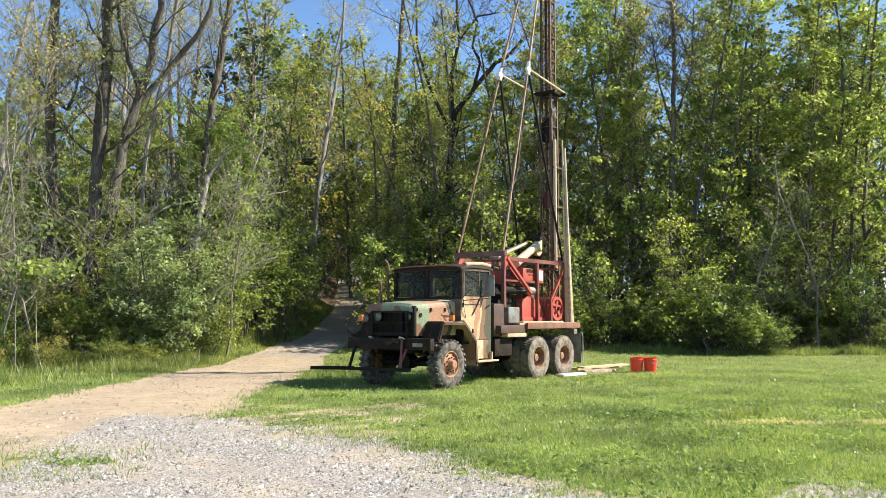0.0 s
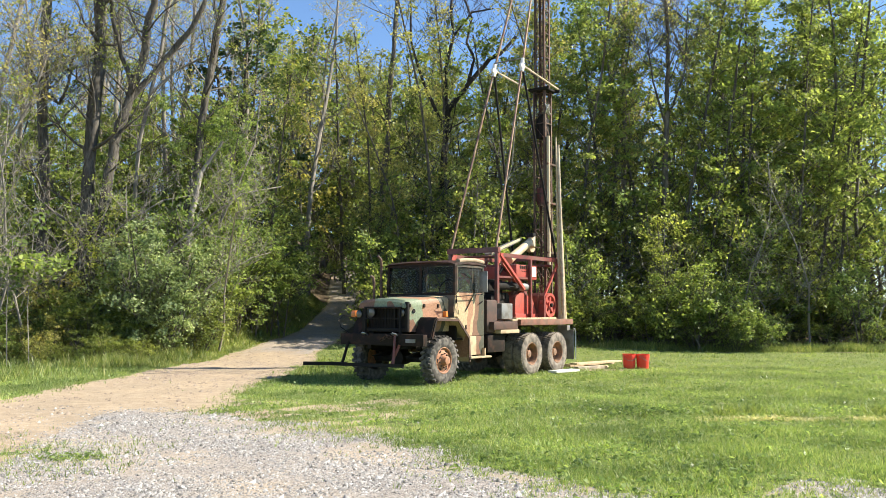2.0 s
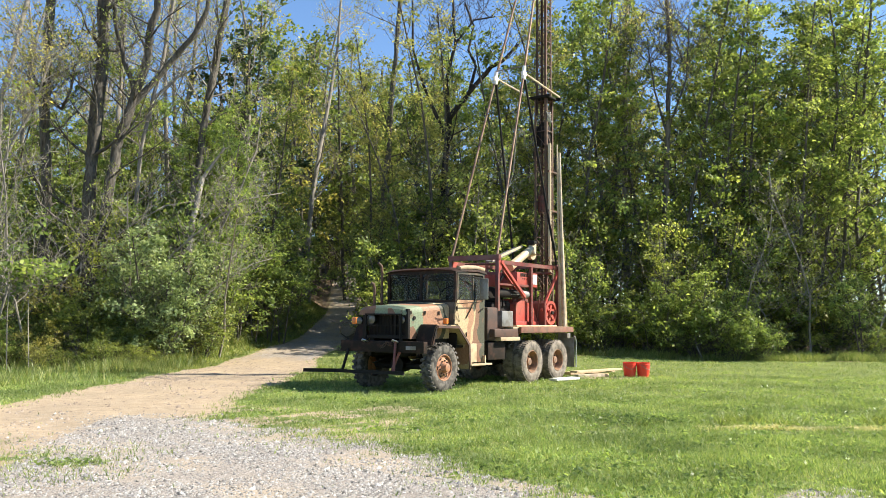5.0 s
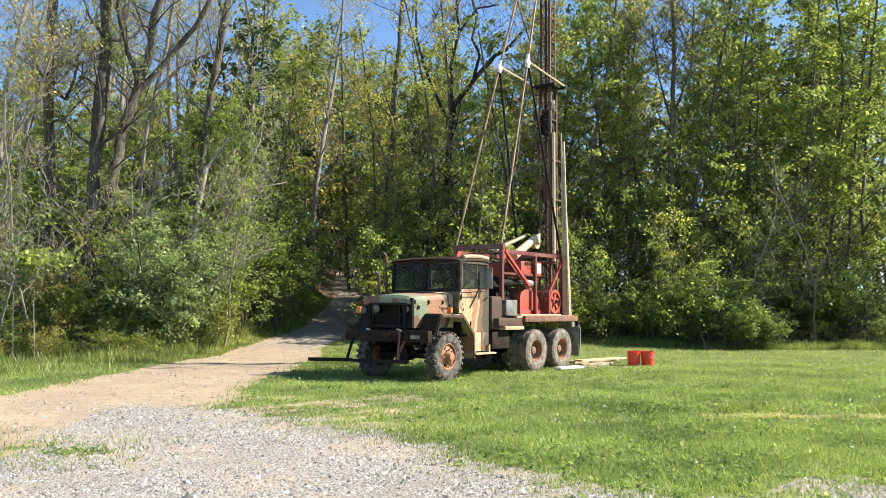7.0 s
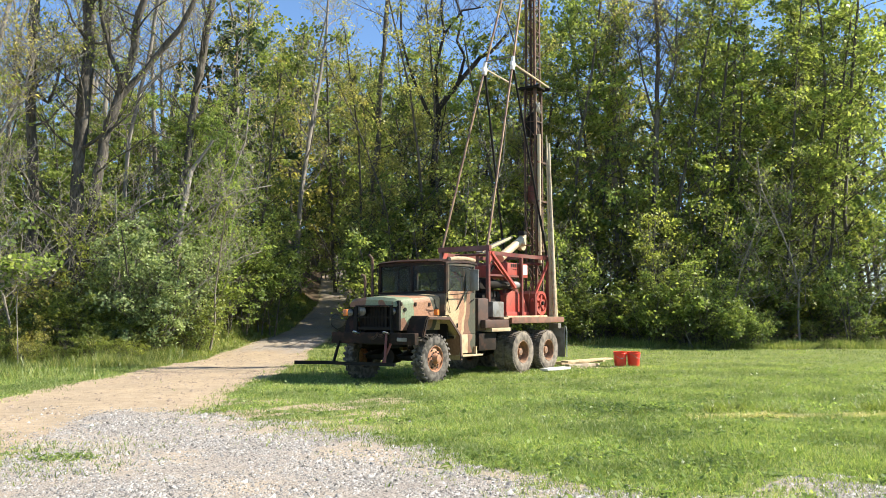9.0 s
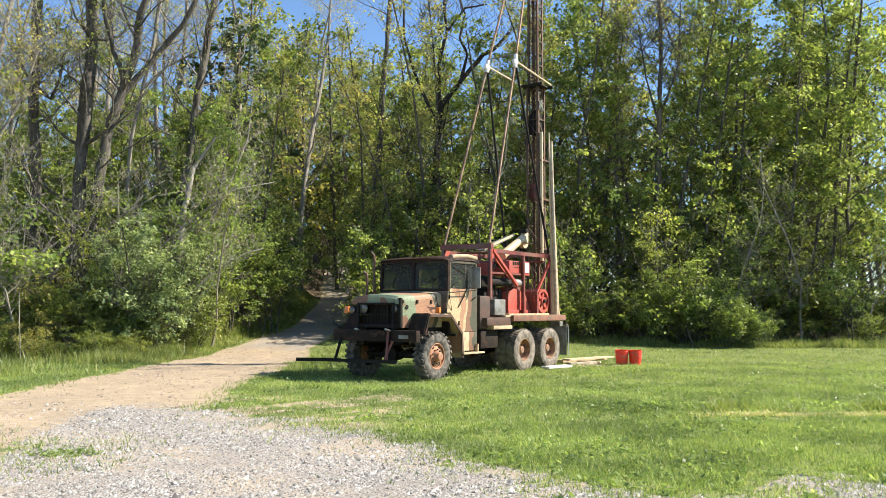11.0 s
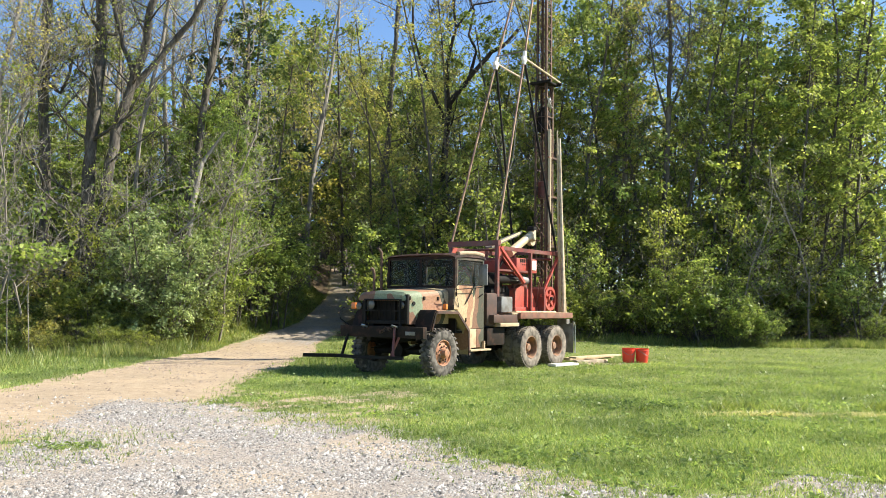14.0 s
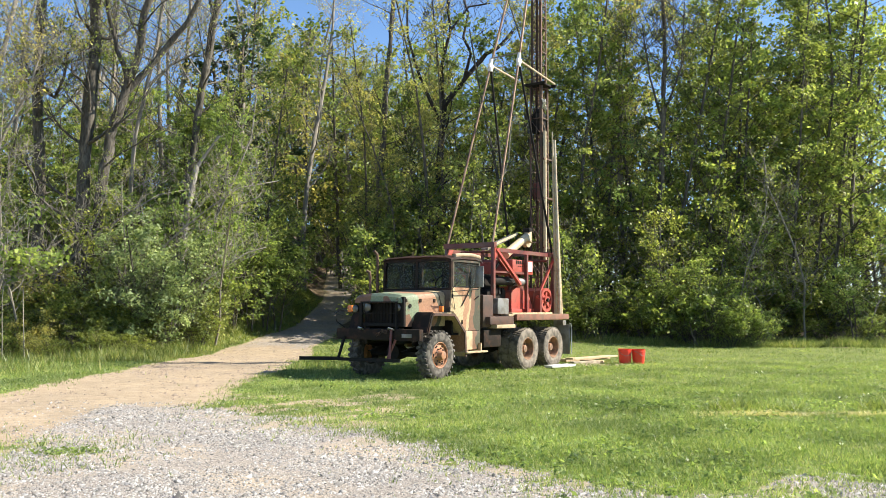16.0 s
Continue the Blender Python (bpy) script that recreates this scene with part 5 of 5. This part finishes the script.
        made("step", t, M_TAN, (span, (0.95, s * 1.0, 0.53), (1.82, s * 1.20, 0.57), 0.008), (span, (1.05, s * 0.9, 0.56), (1.1, s * 1.1, 0.75)), (span, (1.66, s * 0.9, 0.56), (1.7, s * 1.1, 0.75)), label="pale dusty running-board step")
        # mirror on a tube bracket
        for bend in ([(0.62, 1.02, 1.85), (0.45, 1.12, 2.02), (0.55, 1.25, 2.2)], [(0.70, 1.02, 1.55), (0.48, 1.1, 1.95), (1.5, 1.14, 2.02)], [(0.66, 1.02, 2.62), (1.48, 1.16, 2.56)]):
            bm = bmesh.new()
            pipe(bm, [(x, s * y, z) for x, y, z in bend], 0.01)
            part("mirror_bracket", bm, M_DARK, t)
        mir = made("mirror", t, M_GALV, (box, (1.50, s * 1.17, 2.32), (0.05, 0.2, 0.50), Matrix.Rotation(radians(-s * 20), 4, "Z"), 0.015), label="tall bright-backed door mirror")
    made("dashboard", t, M_DARK, (span, (0.73, -0.9, 1.72), (0.95, 0.9, 1.95), 0.02))
    bm = bmesh.new()
    for k in range(20):
        a, b = k * math.tau / 20, (k + 1) * math.tau / 20
        f = lambda q: Vector((1.06, -0.45, 2.18)) + Matrix.Rotation(radians(-60), 3, "Y") @ Vector((0.24 * math.cos(q), 0.24 * math.sin(q), 0))
        rod(bm, f(a), f(b), 0.015, 0.015, 6)
    for a in (0.3, 2.4, 4.5):
        rod(bm, (1.06, -0.45, 2.18), f(a), 0.01, 0.01, 5)
    rod(bm, (1.06, -0.45, 2.18), (0.8, -0.45, 1.7), 0.02, 0.02, 8)
    part("steering_wheel", bm, M_DARK, t)
    for y in (-0.48, 0.48):
        made("seat", t, M_SEAT, (span, (1.2, y - 0.3, 1.35), (1.68, y + 0.3, 1.52), 0.04), (span, (1.58, y - 0.3, 1.5), (1.72, y + 0.3, 2.1), 0.05), (span, (1.25, y - 0.25, 1.0), (1.6, y + 0.25, 1.34)))
    # slack cable from the door to the hood
    bm = bmesh.new()
    pipe(bm, [(0.95, -1.03, 1.62), (1.1, -1.04, 1.8), (1.3, -1.04, 2.05)], 0.012)
    part("tie_strap", bm, M_DARK, t)


def deck():
    t = TRUCK
    made("deck_frame", t, M_DECK, (span, (3.2, -1.18, 1.27), (6.02, -1.10, 1.42), 0.01), (span, (3.2, 1.10, 1.27), (6.02, 1.18, 1.42), 0.01), (span, (5.95, -1.098, 1.27), (6.02, 1.098, 1.42), 0.01),
         (span, (2.35, -1.0, 1.22), (2.45, 1.0, 1.38)), *[(span, (x, -1.098, 1.25), (x + 0.08, 1.098, 1.36)) for x in (3.2, 3.9, 4.6, 5.3)], label="rusty red steel deck edge")
    for k in range(9):
        made("deck_plank", t, M_TAN if k in (0, 8) else M_DECK, (span, (2.5 if abs(k - 4) < 4 else 2.95, -1.09 + k * 0.243, 1.375), (5.945, -0.856 + k * 0.243, 1.424), 0.006), label="dusty wooden deck plank")
    made("side_box", t, M_TAN, (span, (2.30, -1.15, 1.08), (3.18, -0.80, 1.17), 0.012), label="pale dusty side step box")
    made("side_box", t, M_BROWN, (span, (2.05, -1.12, 1.175), (3.15, -0.75, 1.37), 0.02))
    made("engine_cover", t, M_BROWN, (span, (1.95, -0.98, 1.10), (2.42, -0.5, 1.9), 0.05), label="dark rusty tank behind the cab")
    made("engine_cover", t, M_CAMO, (span, (1.95, -0.45, 1.10), (2.42, 0.98, 1.8), 0.05))
    made("tool_box", t, M_GALV, (span, (2.58, -1.0, 1.43), (3.10, -0.62, 1.82), 0.02), label="grey steel tool box")
    made("lumber_scrap", t, M_WOOD, (span, (3.2, -1.05, 1.43), (5.3, -0.93, 1.462), 0.006))
    made("rear_panel", t, M_GALV, (span, (6.15, -1.12, 0.30), (6.19, -0.62, 1.12), 0.01), (span, (6.0, -1.0, 1.10), (6.17, -0.7, 1.24)), label="dark grey mud flap panel")
    made("rear_panel", t, M_GALV, (span, (6.15, 0.62, 0.30), (6.19, 1.12, 1.12), 0.01), (span, (6.0, 0.7, 1.10), (6.17, 1.0, 1.24)))
    bm = bmesh.new()
    pipe(bm, [(6.2, -1.16, 0.3), (6.2, -1.16, 1.05), (6.17, -1.16, 1.14), (6.08, -1.16, 1.16)], 0.018)
    part("flap_rail", bm, M_CHROME, t)


def rig_frame():
    t = TRUCK
    X0, X1, Y, Z = 2.80, 5.95, 0.72, 3.12
    for x in (X0, X1):
        for s in (-1, 1):
            made("rig_post", t, M_RED_SHADE, (span, (x - 0.045, s * Y - 0.045, 1.42), (x + 0.045, s * Y + 0.045, Z), 0.006), (span, (x - 0.11, s * Y - 0.11, 1.425), (x + 0.11, s * Y + 0.11, 1.445)))
    for s in (-1, 1):
        made("side_rail", t, M_RED_SHADE, (bar, (X0, s * Y, Z - 0.06), (X1, s * Y, Z - 0.06), 0.07, 0.10), (bar, (X0, s * Y, 2.5), (4.3, s * Y, 2.5), 0.05, 0.05))
        made("rig_post", t, M_RED_SHADE, (span, (4.42, s * Y - 0.04, 1.42), (4.50, s * Y + 0.04, Z - 0.11)))
        # braces carry the sunlit red, posts and rails the shaded one
        made("rig_brace", t, M_RED_LIT, (bar, (X1 - 0.05, s * (Y + 0.05), Z - 0.15), (4.95, s * (Y + 0.05), 1.85), 0.06, 0.06))
        made("rig_brace", t, M_RED_LIT, (bar, (X0 + 0.06, s * (Y + 0.05), Z - 0.05), (4.05, s * (Y + 0.05), 2.2), 0.08, 0.07))
        made("rig_brace", t, M_RED_LIT, (bar, (3.25, s * (Y - 0.12), Z - 0.25), (4.25, s * (Y - 0.12), 2.15), 0.07, 0.07))
    made("front_crossbeam", t, M_RED_SHADE, (bar, (X0, -Y - 0.07, Z + 0.06), (X0, Y + 0.07, Z + 0.06), 0.12, 0.13), (bar, (X0, -Y, Z - 0.35), (X0, Y, Z - 0.35), 0.05, 0.06), label="dark red front cross beam")
    made("rear_crossbeam", t, M_RED_SHADE, (bar, (X1, -Y, Z), (X1, Y, Z), 0.08, 0.09))
    for s in (-1, 1):
        made("gusset", t, M_RED_LIT, (plate, [(X0 - 0.02, Z - 0.02), (X0 - 0.02, Z - 0.35), (X0 + 0.24, Z - 0.02)], s * Y - 0.06, s * Y - 0.05))
    # engine, tank, drums
    made("rig_engine", t, M_DARK, (span, (2.95, -0.45, 1.43), (3.85, 0.45, 2.05), 0.03), (span, (3.05, -0.3, 2.05), (3.75, 0.3, 2.45), 0.04), (rod, (2.9, 0, 1.9), (3.0, 0, 1.9), 0.3, 0.3, 18), *[(span, (3.1 + k * 0.16, -0.5, 1.95), (3.2 + k * 0.16, -0.44, 2.1)) for k in range(4)], label="black oily engine block")
    made("fuel_drum", t, M_DARK, (rod, (3.0, -0.55, 2.28), (4.0, -0.55, 2.28), 0.11, 0.11, 16))
    made("muffler", t, M_GALV, (rod, (4.0, -0.62, 2.27), (4.55, -0.62, 2.27), 0.105, 0.105, 18), (rod, (3.55, -0.62, 2.27), (4.0, -0.62, 2.27), 0.04, 0.04, 10), label="grey cylindrical muffler")
    # sun on tank and gear housing is put into their lighter red
    tank = made("header_tank", t, M_RED_LIT, (span, (3.85, -0.66, 2.48), (4.92, 0.45, 2.86), 0.025), label="bright red sheet-metal tank with worn lettering")
    for k in range(4):
        made("lettering_bar", tank, M_DARK, (span, (4.02 + k * 0.1, -0.672, 2.75), (4.08 + k * 0.1, -0.662, 2.84)))
    for k in range(3):
        made("lettering_bar", tank, M_DARK, (span, (4.12 + k * 0.1, -0.672, 2.68), (4.17 + k * 0.1, -0.662, 2.70)))
    made("data_plate", tank, M_WHITE, (span, (4.62, -0.674, 2.56), (4.86, -0.662, 2.82)), label="bleached white plate")
    made("gear_housing", t, M_RED_LIT, (plate, [(3.85, 1.55), (3.85, 2.0), (4.2, 2.16), (4.75, 1.95), (4.95, 1.62), (4.95, 1.55)], -0.62, 0.35), (span, (3.8, -0.66, 1.43), (5.0, 0.4, 1.56), 0.01), label="red cast gear housing")
    made("drum_shaft", t, M_DARK, (rod, (5.36, -0.90, 1.80), (5.36, 0.85, 1.80), 0.05, 0.05, 12))
    for y in (-0.78, -0.30, 0.3):
        bm = bmesh.new()
        lathe(bm, [(0.33, -0.06), (0.33, 0.06), (0.25, 0.06), (0.25, -0.06), (0.33, -0.06)], 32)
        lathe(bm, [(0.11, -0.07), (0.11, 0.07), (0.05, 0.07), (0.05, -0.07), (0.11, -0.07)], 16)
        for k in range(6):
            a = k * math.tau / 6 + 0.3
            bar(bm, (0.09 * math.cos(a), 0, 0.09 * math.sin(a)), (0.27 * math.cos(a), 0, 0.27 * math.sin(a)), 0.07, 0.09)
        # near wheel takes the sunlit red, the two behind it the shaded red
        part("bull_wheel", bm, M_RED_LIT if y < -0.5 else M_RED_SHADE, t, "red spoked bull wheel", pose(5.36, y, 1.80))
    made("cable_drum", t, M_DARK, (rod, (5.36, -0.22, 1.80), (5.36, 0.22, 1.80), 0.22, 0.22, 20), label="drum wound with dark wire rope")
    made("guard_sheet", t, M_RED_SHADE, (plate, [(4.98, 1.43), (4.98, 2.05), (5.05, 2.12), (5.07, 1.43)], -0.85, 0.5))
    # spudding beam and its cream arm
    made("beam_arm", t, M_CREAM, (rod, (4.35, -0.12, 3.02), (5.55, -0.12, 3.62), 0.12, 0.105, 16), (rod, (5.53, -0.12, 3.45), (5.60, -0.12, 3.75), 0.13, 0.1, 14), label="cream-painted tubular beam")
    made("beam_board", t, M_GALV, (bar, (3.65, 0.1, 3.14), (5.15, 0.1, 3.62), 0.22, 0.05), label="grey flat beam cover")
    made("beam_edge", t, M_CREAM, (bar, (3.62, -0.03, 3.18), (5.15, -0.03, 3.66), 0.03, 0.06))
    made("sheave", t, M_CREAM, (rod, (5.72, -0.06, 3.48), (5.72, 0.06, 3.48), 0.17, 0.17, 20), (rod, (5.72, -0.1, 3.48), (5.72, 0.1, 3.48), 0.05, 0.05, 10), label="cream-painted sheave")
    made("rope_clamp", t, M_DARK, (span, (5.45, -0.22, 3.72), (5.68, -0.02, 3.84), 0.03))
    made("pitman", t, M_RED_SHADE, (bar, (4.5, 0.15, 3.05), (5.15, 0.15, 1.95), 0.07, 0.09))
    made("air_cleaner", t, M_DARK, (rod, (3.35, 0.2, 2.45), (3.35, 0.2, 2.80), 0.14, 0.12, 16), (rod, (3.35, 0.2, 2.80), (3.35, 0.2, 2.86), 0.06, 0.16, 14))
    made("control_lever", t, M_RED_SHADE, *[(rod, (4.95 + 0.08 * k, -0.62, 1.6), (4.90 + 0.10 * k, -0.75, 2.35), 0.012, 0.012, 6) for k in range(3)])
    made("belt_guard", t, M_RED_SHADE, (plate, [(3.95, 1.95), (4.05, 2.35), (4.35, 2.45), (4.65, 2.3), (4.7, 1.95)], -0.50, -0.42))
    made("cross_tube", t, M_RED_SHADE, (rod, (4.46, -0.7, 2.55), (4.46, 0.7, 2.55), 0.035, 0.035, 10), (rod, (5.6, -0.7, 2.9), (5.6, 0.7, 2.9), 0.035, 0.035, 10), (rod, (3.4, -0.7, 3.06), (3.4, 0.7, 3.06), 0.03, 0.03, 10))
    bm = bmesh.new()
    for k in range(5):
        y = -0.55 + k * 0.07
        pipe(bm, [(3.05 + 0.1 * k, y, 2.45), (3.3 + 0.12 * k, y - 0.03, 2.75 + 0.05 * (k % 3)), (3.75 + 0.08 * k, y + 0.02, 2.62)], 0.018, 6)
    part("hose", bm, M_DARK, t, "loose black hoses")


def mast():
    t = TRUCK
    MX, S, U = 6.46, 0.20, 0.165
    def section(z0, z1, h, w, mat, step):
        for sx in (-1, 1):
            for sy in (-1, 1):
                bm = bmesh.new()
                angle_iron(bm, (MX + sx * h, sy * h, z0), (MX + sx * h, sy * h, z1), w, 0.012, -sx, -sy)
                part("mast_leg", bm, mat, t)
        n = int((z1 - z0) / step)
        for i in range(n):
            a, b = z0 + i * step, z0 + (i + 1) * step
            bm = bmesh.new()
            for s in (-1, 1):
                up = (a, b) if i % 2 else (b, a)
                bar(bm, (MX - h, s * (h - 0.015), up[0]), (MX + h, s * (h - 0.015), up[1]), 0.010, 0.024)
                bar(bm, (MX + s * (h - 0.015), -h, up[1]), (MX + s * (h - 0.015), h, up[0]), 0.024, 0.010)
                
                bar(bm, (MX - h, s * h, b), (MX + h, s * h, b), 0.02, 0.03)
                bar(bm, (MX + s * h, -h, b), (MX + s * h, h, b), 0.03, 0.02)
            part("mast_lattice", bm, mat, t)
    section(1.43, 8.15, S, 0.06, M_MAST, 0.52)
    section(7.7, 14.2, U, 0.05, M_MAST, 0.36)
    made("mast_pipe", t, M_CREAM, (rod, (MX - 0.15, -0.27, 2.9), (MX - 0.15, -0.27, 6.75), 0.05, 0.05, 12), label="cream-painted pipe clamped to the mast")
    made("mast_pipe", t, M_PIPE, (rod, (MX + 0.29, -0.12, 3.4), (MX + 0.29, -0.12, 8.1), 0.03, 0.03, 10), label="rust-brown pipe along the mast")
    made("mast_foot", t, M_RED_SHADE, (span, (MX - 0.35, -0.35, 1.30), (MX + 0.3, 0.35, 1.43), 0.01), (bar, (MX, -0.3, 1.4), (5.95, -0.7, 2.6), 0.06, 0.06), (bar, (MX, 0.3, 1.4), (5.95, 0.7, 2.6), 0.06, 0.06))
    for z in (3.3, 4.75, 5.9):
        made("mast_strap", t, M_MAST, (span, (MX - 0.26, -0.31, z), (MX + 0.26, -0.25, z + 0.05)), (span, (MX + 0.225, -0.245, z), (MX + 0.26, 0.25, z + 0.05)))
    made("mast_winch", t, M_RED_SHADE, (span, (MX - 0.12, -0.15, 4.75), (MX + 0.14, 0.15, 5.25), 0.03), (rod, (MX, -0.2, 5.0), (MX, 0.2, 5.0), 0.09))
    made("crown_platform", t, M_DARK, (span, (MX - 0.26, -0.30, 8.12), (MX + 0.24, 0.30, 8.18), 0.01), (bar, (MX + 0.25, -0.44, 8.15), (MX + 0.25, 0.42, 8.15), 0.06, 0.09), (bar, (MX - 0.27, -0.36, 8.17), (MX - 0.27, 0.36, 8.17), 0.05, 0.06))
    made("traveling_block", t, M_DARK, (span, (MX - 0.15, -0.16, 6.72), (MX + 0.15, 0.16, 7.32), 0.03), (rod, (MX, -0.1, 7.35), (MX, 0.1, 7.35), 0.13, 0.13, 16))
    bm = bmesh.new()
    for k in range(9):
        rg = random.Random(k)
        box(bm, (MX - 0.1 + rg.uniform(-0.1, 0.1), -0.24 + rg.uniform(-0.04, 0.04), 7.58 + rg.uniform(-0.13, 0.13)), (0.09, 0.015, 0.15), pose(0, 0, 0, rg.uniform(-40, 40), rg.uniform(-40, 40), rg.uniform(0, 90)), 0.005)
    part("rag", bm, M_RAG, t, "white rags tied to the mast")
    # raising struts: two yokes ahead of the mast, each on a light and a dark leg
    for s in (-1, 1):
        yoke = Vector((4.52, s * 0.46, 8.38))
        made("front_strut", t, M_PIPE, (rod, (2.80, s * 0.70, 3.22), yoke, 0.03, 0.03, 10), label="rust and cream striped strut pipe")
        made("rear_strut", t, M_DARK, (rod, (5.93, s * 0.70, 3.15), yoke, 0.032, 0.032, 10))
        made("yoke", t, M_WHITE, (rod, yoke - Vector((0.02, 0, 0.16)), yoke + Vector((0.03, 0, 0.22)), 0.065, 0.05, 12), (box, yoke, (0.2, 0.08, 0.12), None, 0.02), label="white-painted strut joint")
        made("top_strut", t, M_PIPE, (rod, yoke, (MX - 0.1, s * 0.14, 13.9), 0.032, 0.028, 10))
        made("yoke_link", t, M_CREAM, (rod, yoke + Vector((0.06, 0, 0.02)), (MX + 0.26, s * 0.40, 8.20), 0.026, 0.026, 8), label="cream link pipe")
    made("yoke_crossbar", t, M_GALV, (rod, (4.52, -0.46, 8.60), (4.52, 0.46, 8.60), 0.022, 0.022, 8), (rod, (4.6, 0.1, 8.60), (4.6, 0.1, 8.25), 0.012, 0.012, 6))
    bm = bmesh.new()
    for y, x1, z1 in ((-0.05, 5.72, 3.6), (0.06, 5.4, 2.0), (0.12, 5.3, 2.05)):
        pipe(bm, [(MX - 0.22, y, 13.8), (MX - 0.24, y, 9.0), (MX - 0.26, y, 4.5), (x1, y, z1)], 0.009, 5)
    part("wire_rope", bm, M_DARK, t, "dark greasy wire ropes")
    made("crown_sheave", t, M_MAST, (rod, (MX, -0.1, 14.2), (MX, 0.1, 14.2), 0.25, 0.25, 20))


def poles_on_deck():
    """Long poles stood on the deck's rear corner, leaning on the mast side."""
    for k, (x, y, top, r, m, lab) in enumerate([(5.86, -0.86, 6.62, 0.052, M_CREAM, "long cream-coloured pipe stood on the deck"), (5.78, -1.02, 6.35, 0.045, M_WOOD_GREY, "long pale wooden pole stood on the deck"), (5.90, -1.0, 5.9, 0.045, M_WOOD, "long pale wooden pole stood on the deck")]):
        bm = bmesh.new()
        rod(bm, (0, 0, 0), (0.12 - 0.03 * k, 0.16 + 0.03 * k, top - 1.43), r, r * (0.35 if k == 0 else 0.85), 12)
        ob = part("long_pole", bm, m, TRUCK, lab)
        ob.location = (x, y, 1.425)


for step_fn in (wheels, chassis, hood_and_fenders, cab, deck, rig_frame, mast, poles_on_deck):
    step_fn()


# ---- things on the grass ----
def bucket():
    ob = thing("bucket", pose(5.50, 24.25, float(ground_z(5.50, 24.25))), "orange-red plastic pail standing on the grass", "bucket", "pails on the grass")
    bm = bmesh.new()
    lathe(bm, [(0.003, 0.004), (0.155, 0.0), (0.16, 0.02), (0.185, 0.34), (0.195, 0.345), (0.195, 0.36), (0.187, 0.365), (0.187, 0.40), (0.193, 0.41), (0.182, 0.41), (0.178, 0.36), (0.152, 0.03), (0.003, 0.025)], 32, "Z")
    part("pail", bm, M_BUCKET, ob)
    bm = bmesh.new()
    pipe(bm, [(0.20 * math.cos(a), 0.20 * math.sin(a) * 0.97, 0.36 - 0.14 * math.sin(a) ** 2) for a in np.linspace(math.pi, math.tau, 11)], 0.006, 6)
    part("handle", bm, M_GALV, ob, "thin wire handle")
    copy_thing(ob, pose(5.88, 24.22, float(ground_z(5.88, 24.22)), 0, 0, 40))


def lumber():
    def board(name, a, b, w, h, mat, label):
        a, b = Vector(a), Vector(b)
        bm = bmesh.new()
        m = (b - a).to_track_quat("X", "Z").to_matrix().to_4x4()
        box(bm, (0, 0, 0), ((b - a).length, w, h), None, 0.006)
        ob = part(name, bm, mat, None)
        ob.matrix_basis = Matrix.Translation((a + b) / 2) @ m
        tagged(ob, label, "board", "boards behind the truck")
    board("plank", (3.85, 23.9, 0.16), (5.45, 25.5, 0.16), 0.26, 0.05, M_WOOD, "raw pale lumber plank lying on the grass")
    board("plank", (3.75, 24.35, 0.09), (5.3, 25.75, 0.10), 0.22, 0.08, M_WOOD, "raw pale lumber plank lying on the grass")
    board("plank", (3.9, 23.75, 0.05), (4.75, 24.3, 0.05), 0.16, 0.09, M_WOOD_GREY, "short weathered block of lumber on the ground")
    board("plank", (4.3, 24.6, 0.05), (4.9, 24.3, 0.05), 0.14, 0.09, M_WOOD, "short cross block under the planks")
    board("white_board", (3.05, 22.35, 0.05), (3.75, 22.9, 0.06), 0.3, 0.06, M_WHITE, "white board laid under the rear wheel")


bucket()
lumber()


def motions():
    """The truck stands still; a light wind stirs the lit shrubs at the wood's edge."""
    for i, shrub in enumerate(SWAY):
        home = shrub.matrix_basis.copy()
        place, turn = home.translation.copy(), home.to_euler().z
        rows = []
        for k in range(17):
            a, b = 0.35 * math.sin(k * 1.9 + i * 1.3), 0.3 * math.sin(k * 1.3 + i * 2.1)
            rows.append((float(k), Matrix.Translation(place) @ pose(0, 0, 0, a, b, 0) @ Matrix.Rotation(turn, 4, "Z")))
        walk(shrub, rows)


motions()
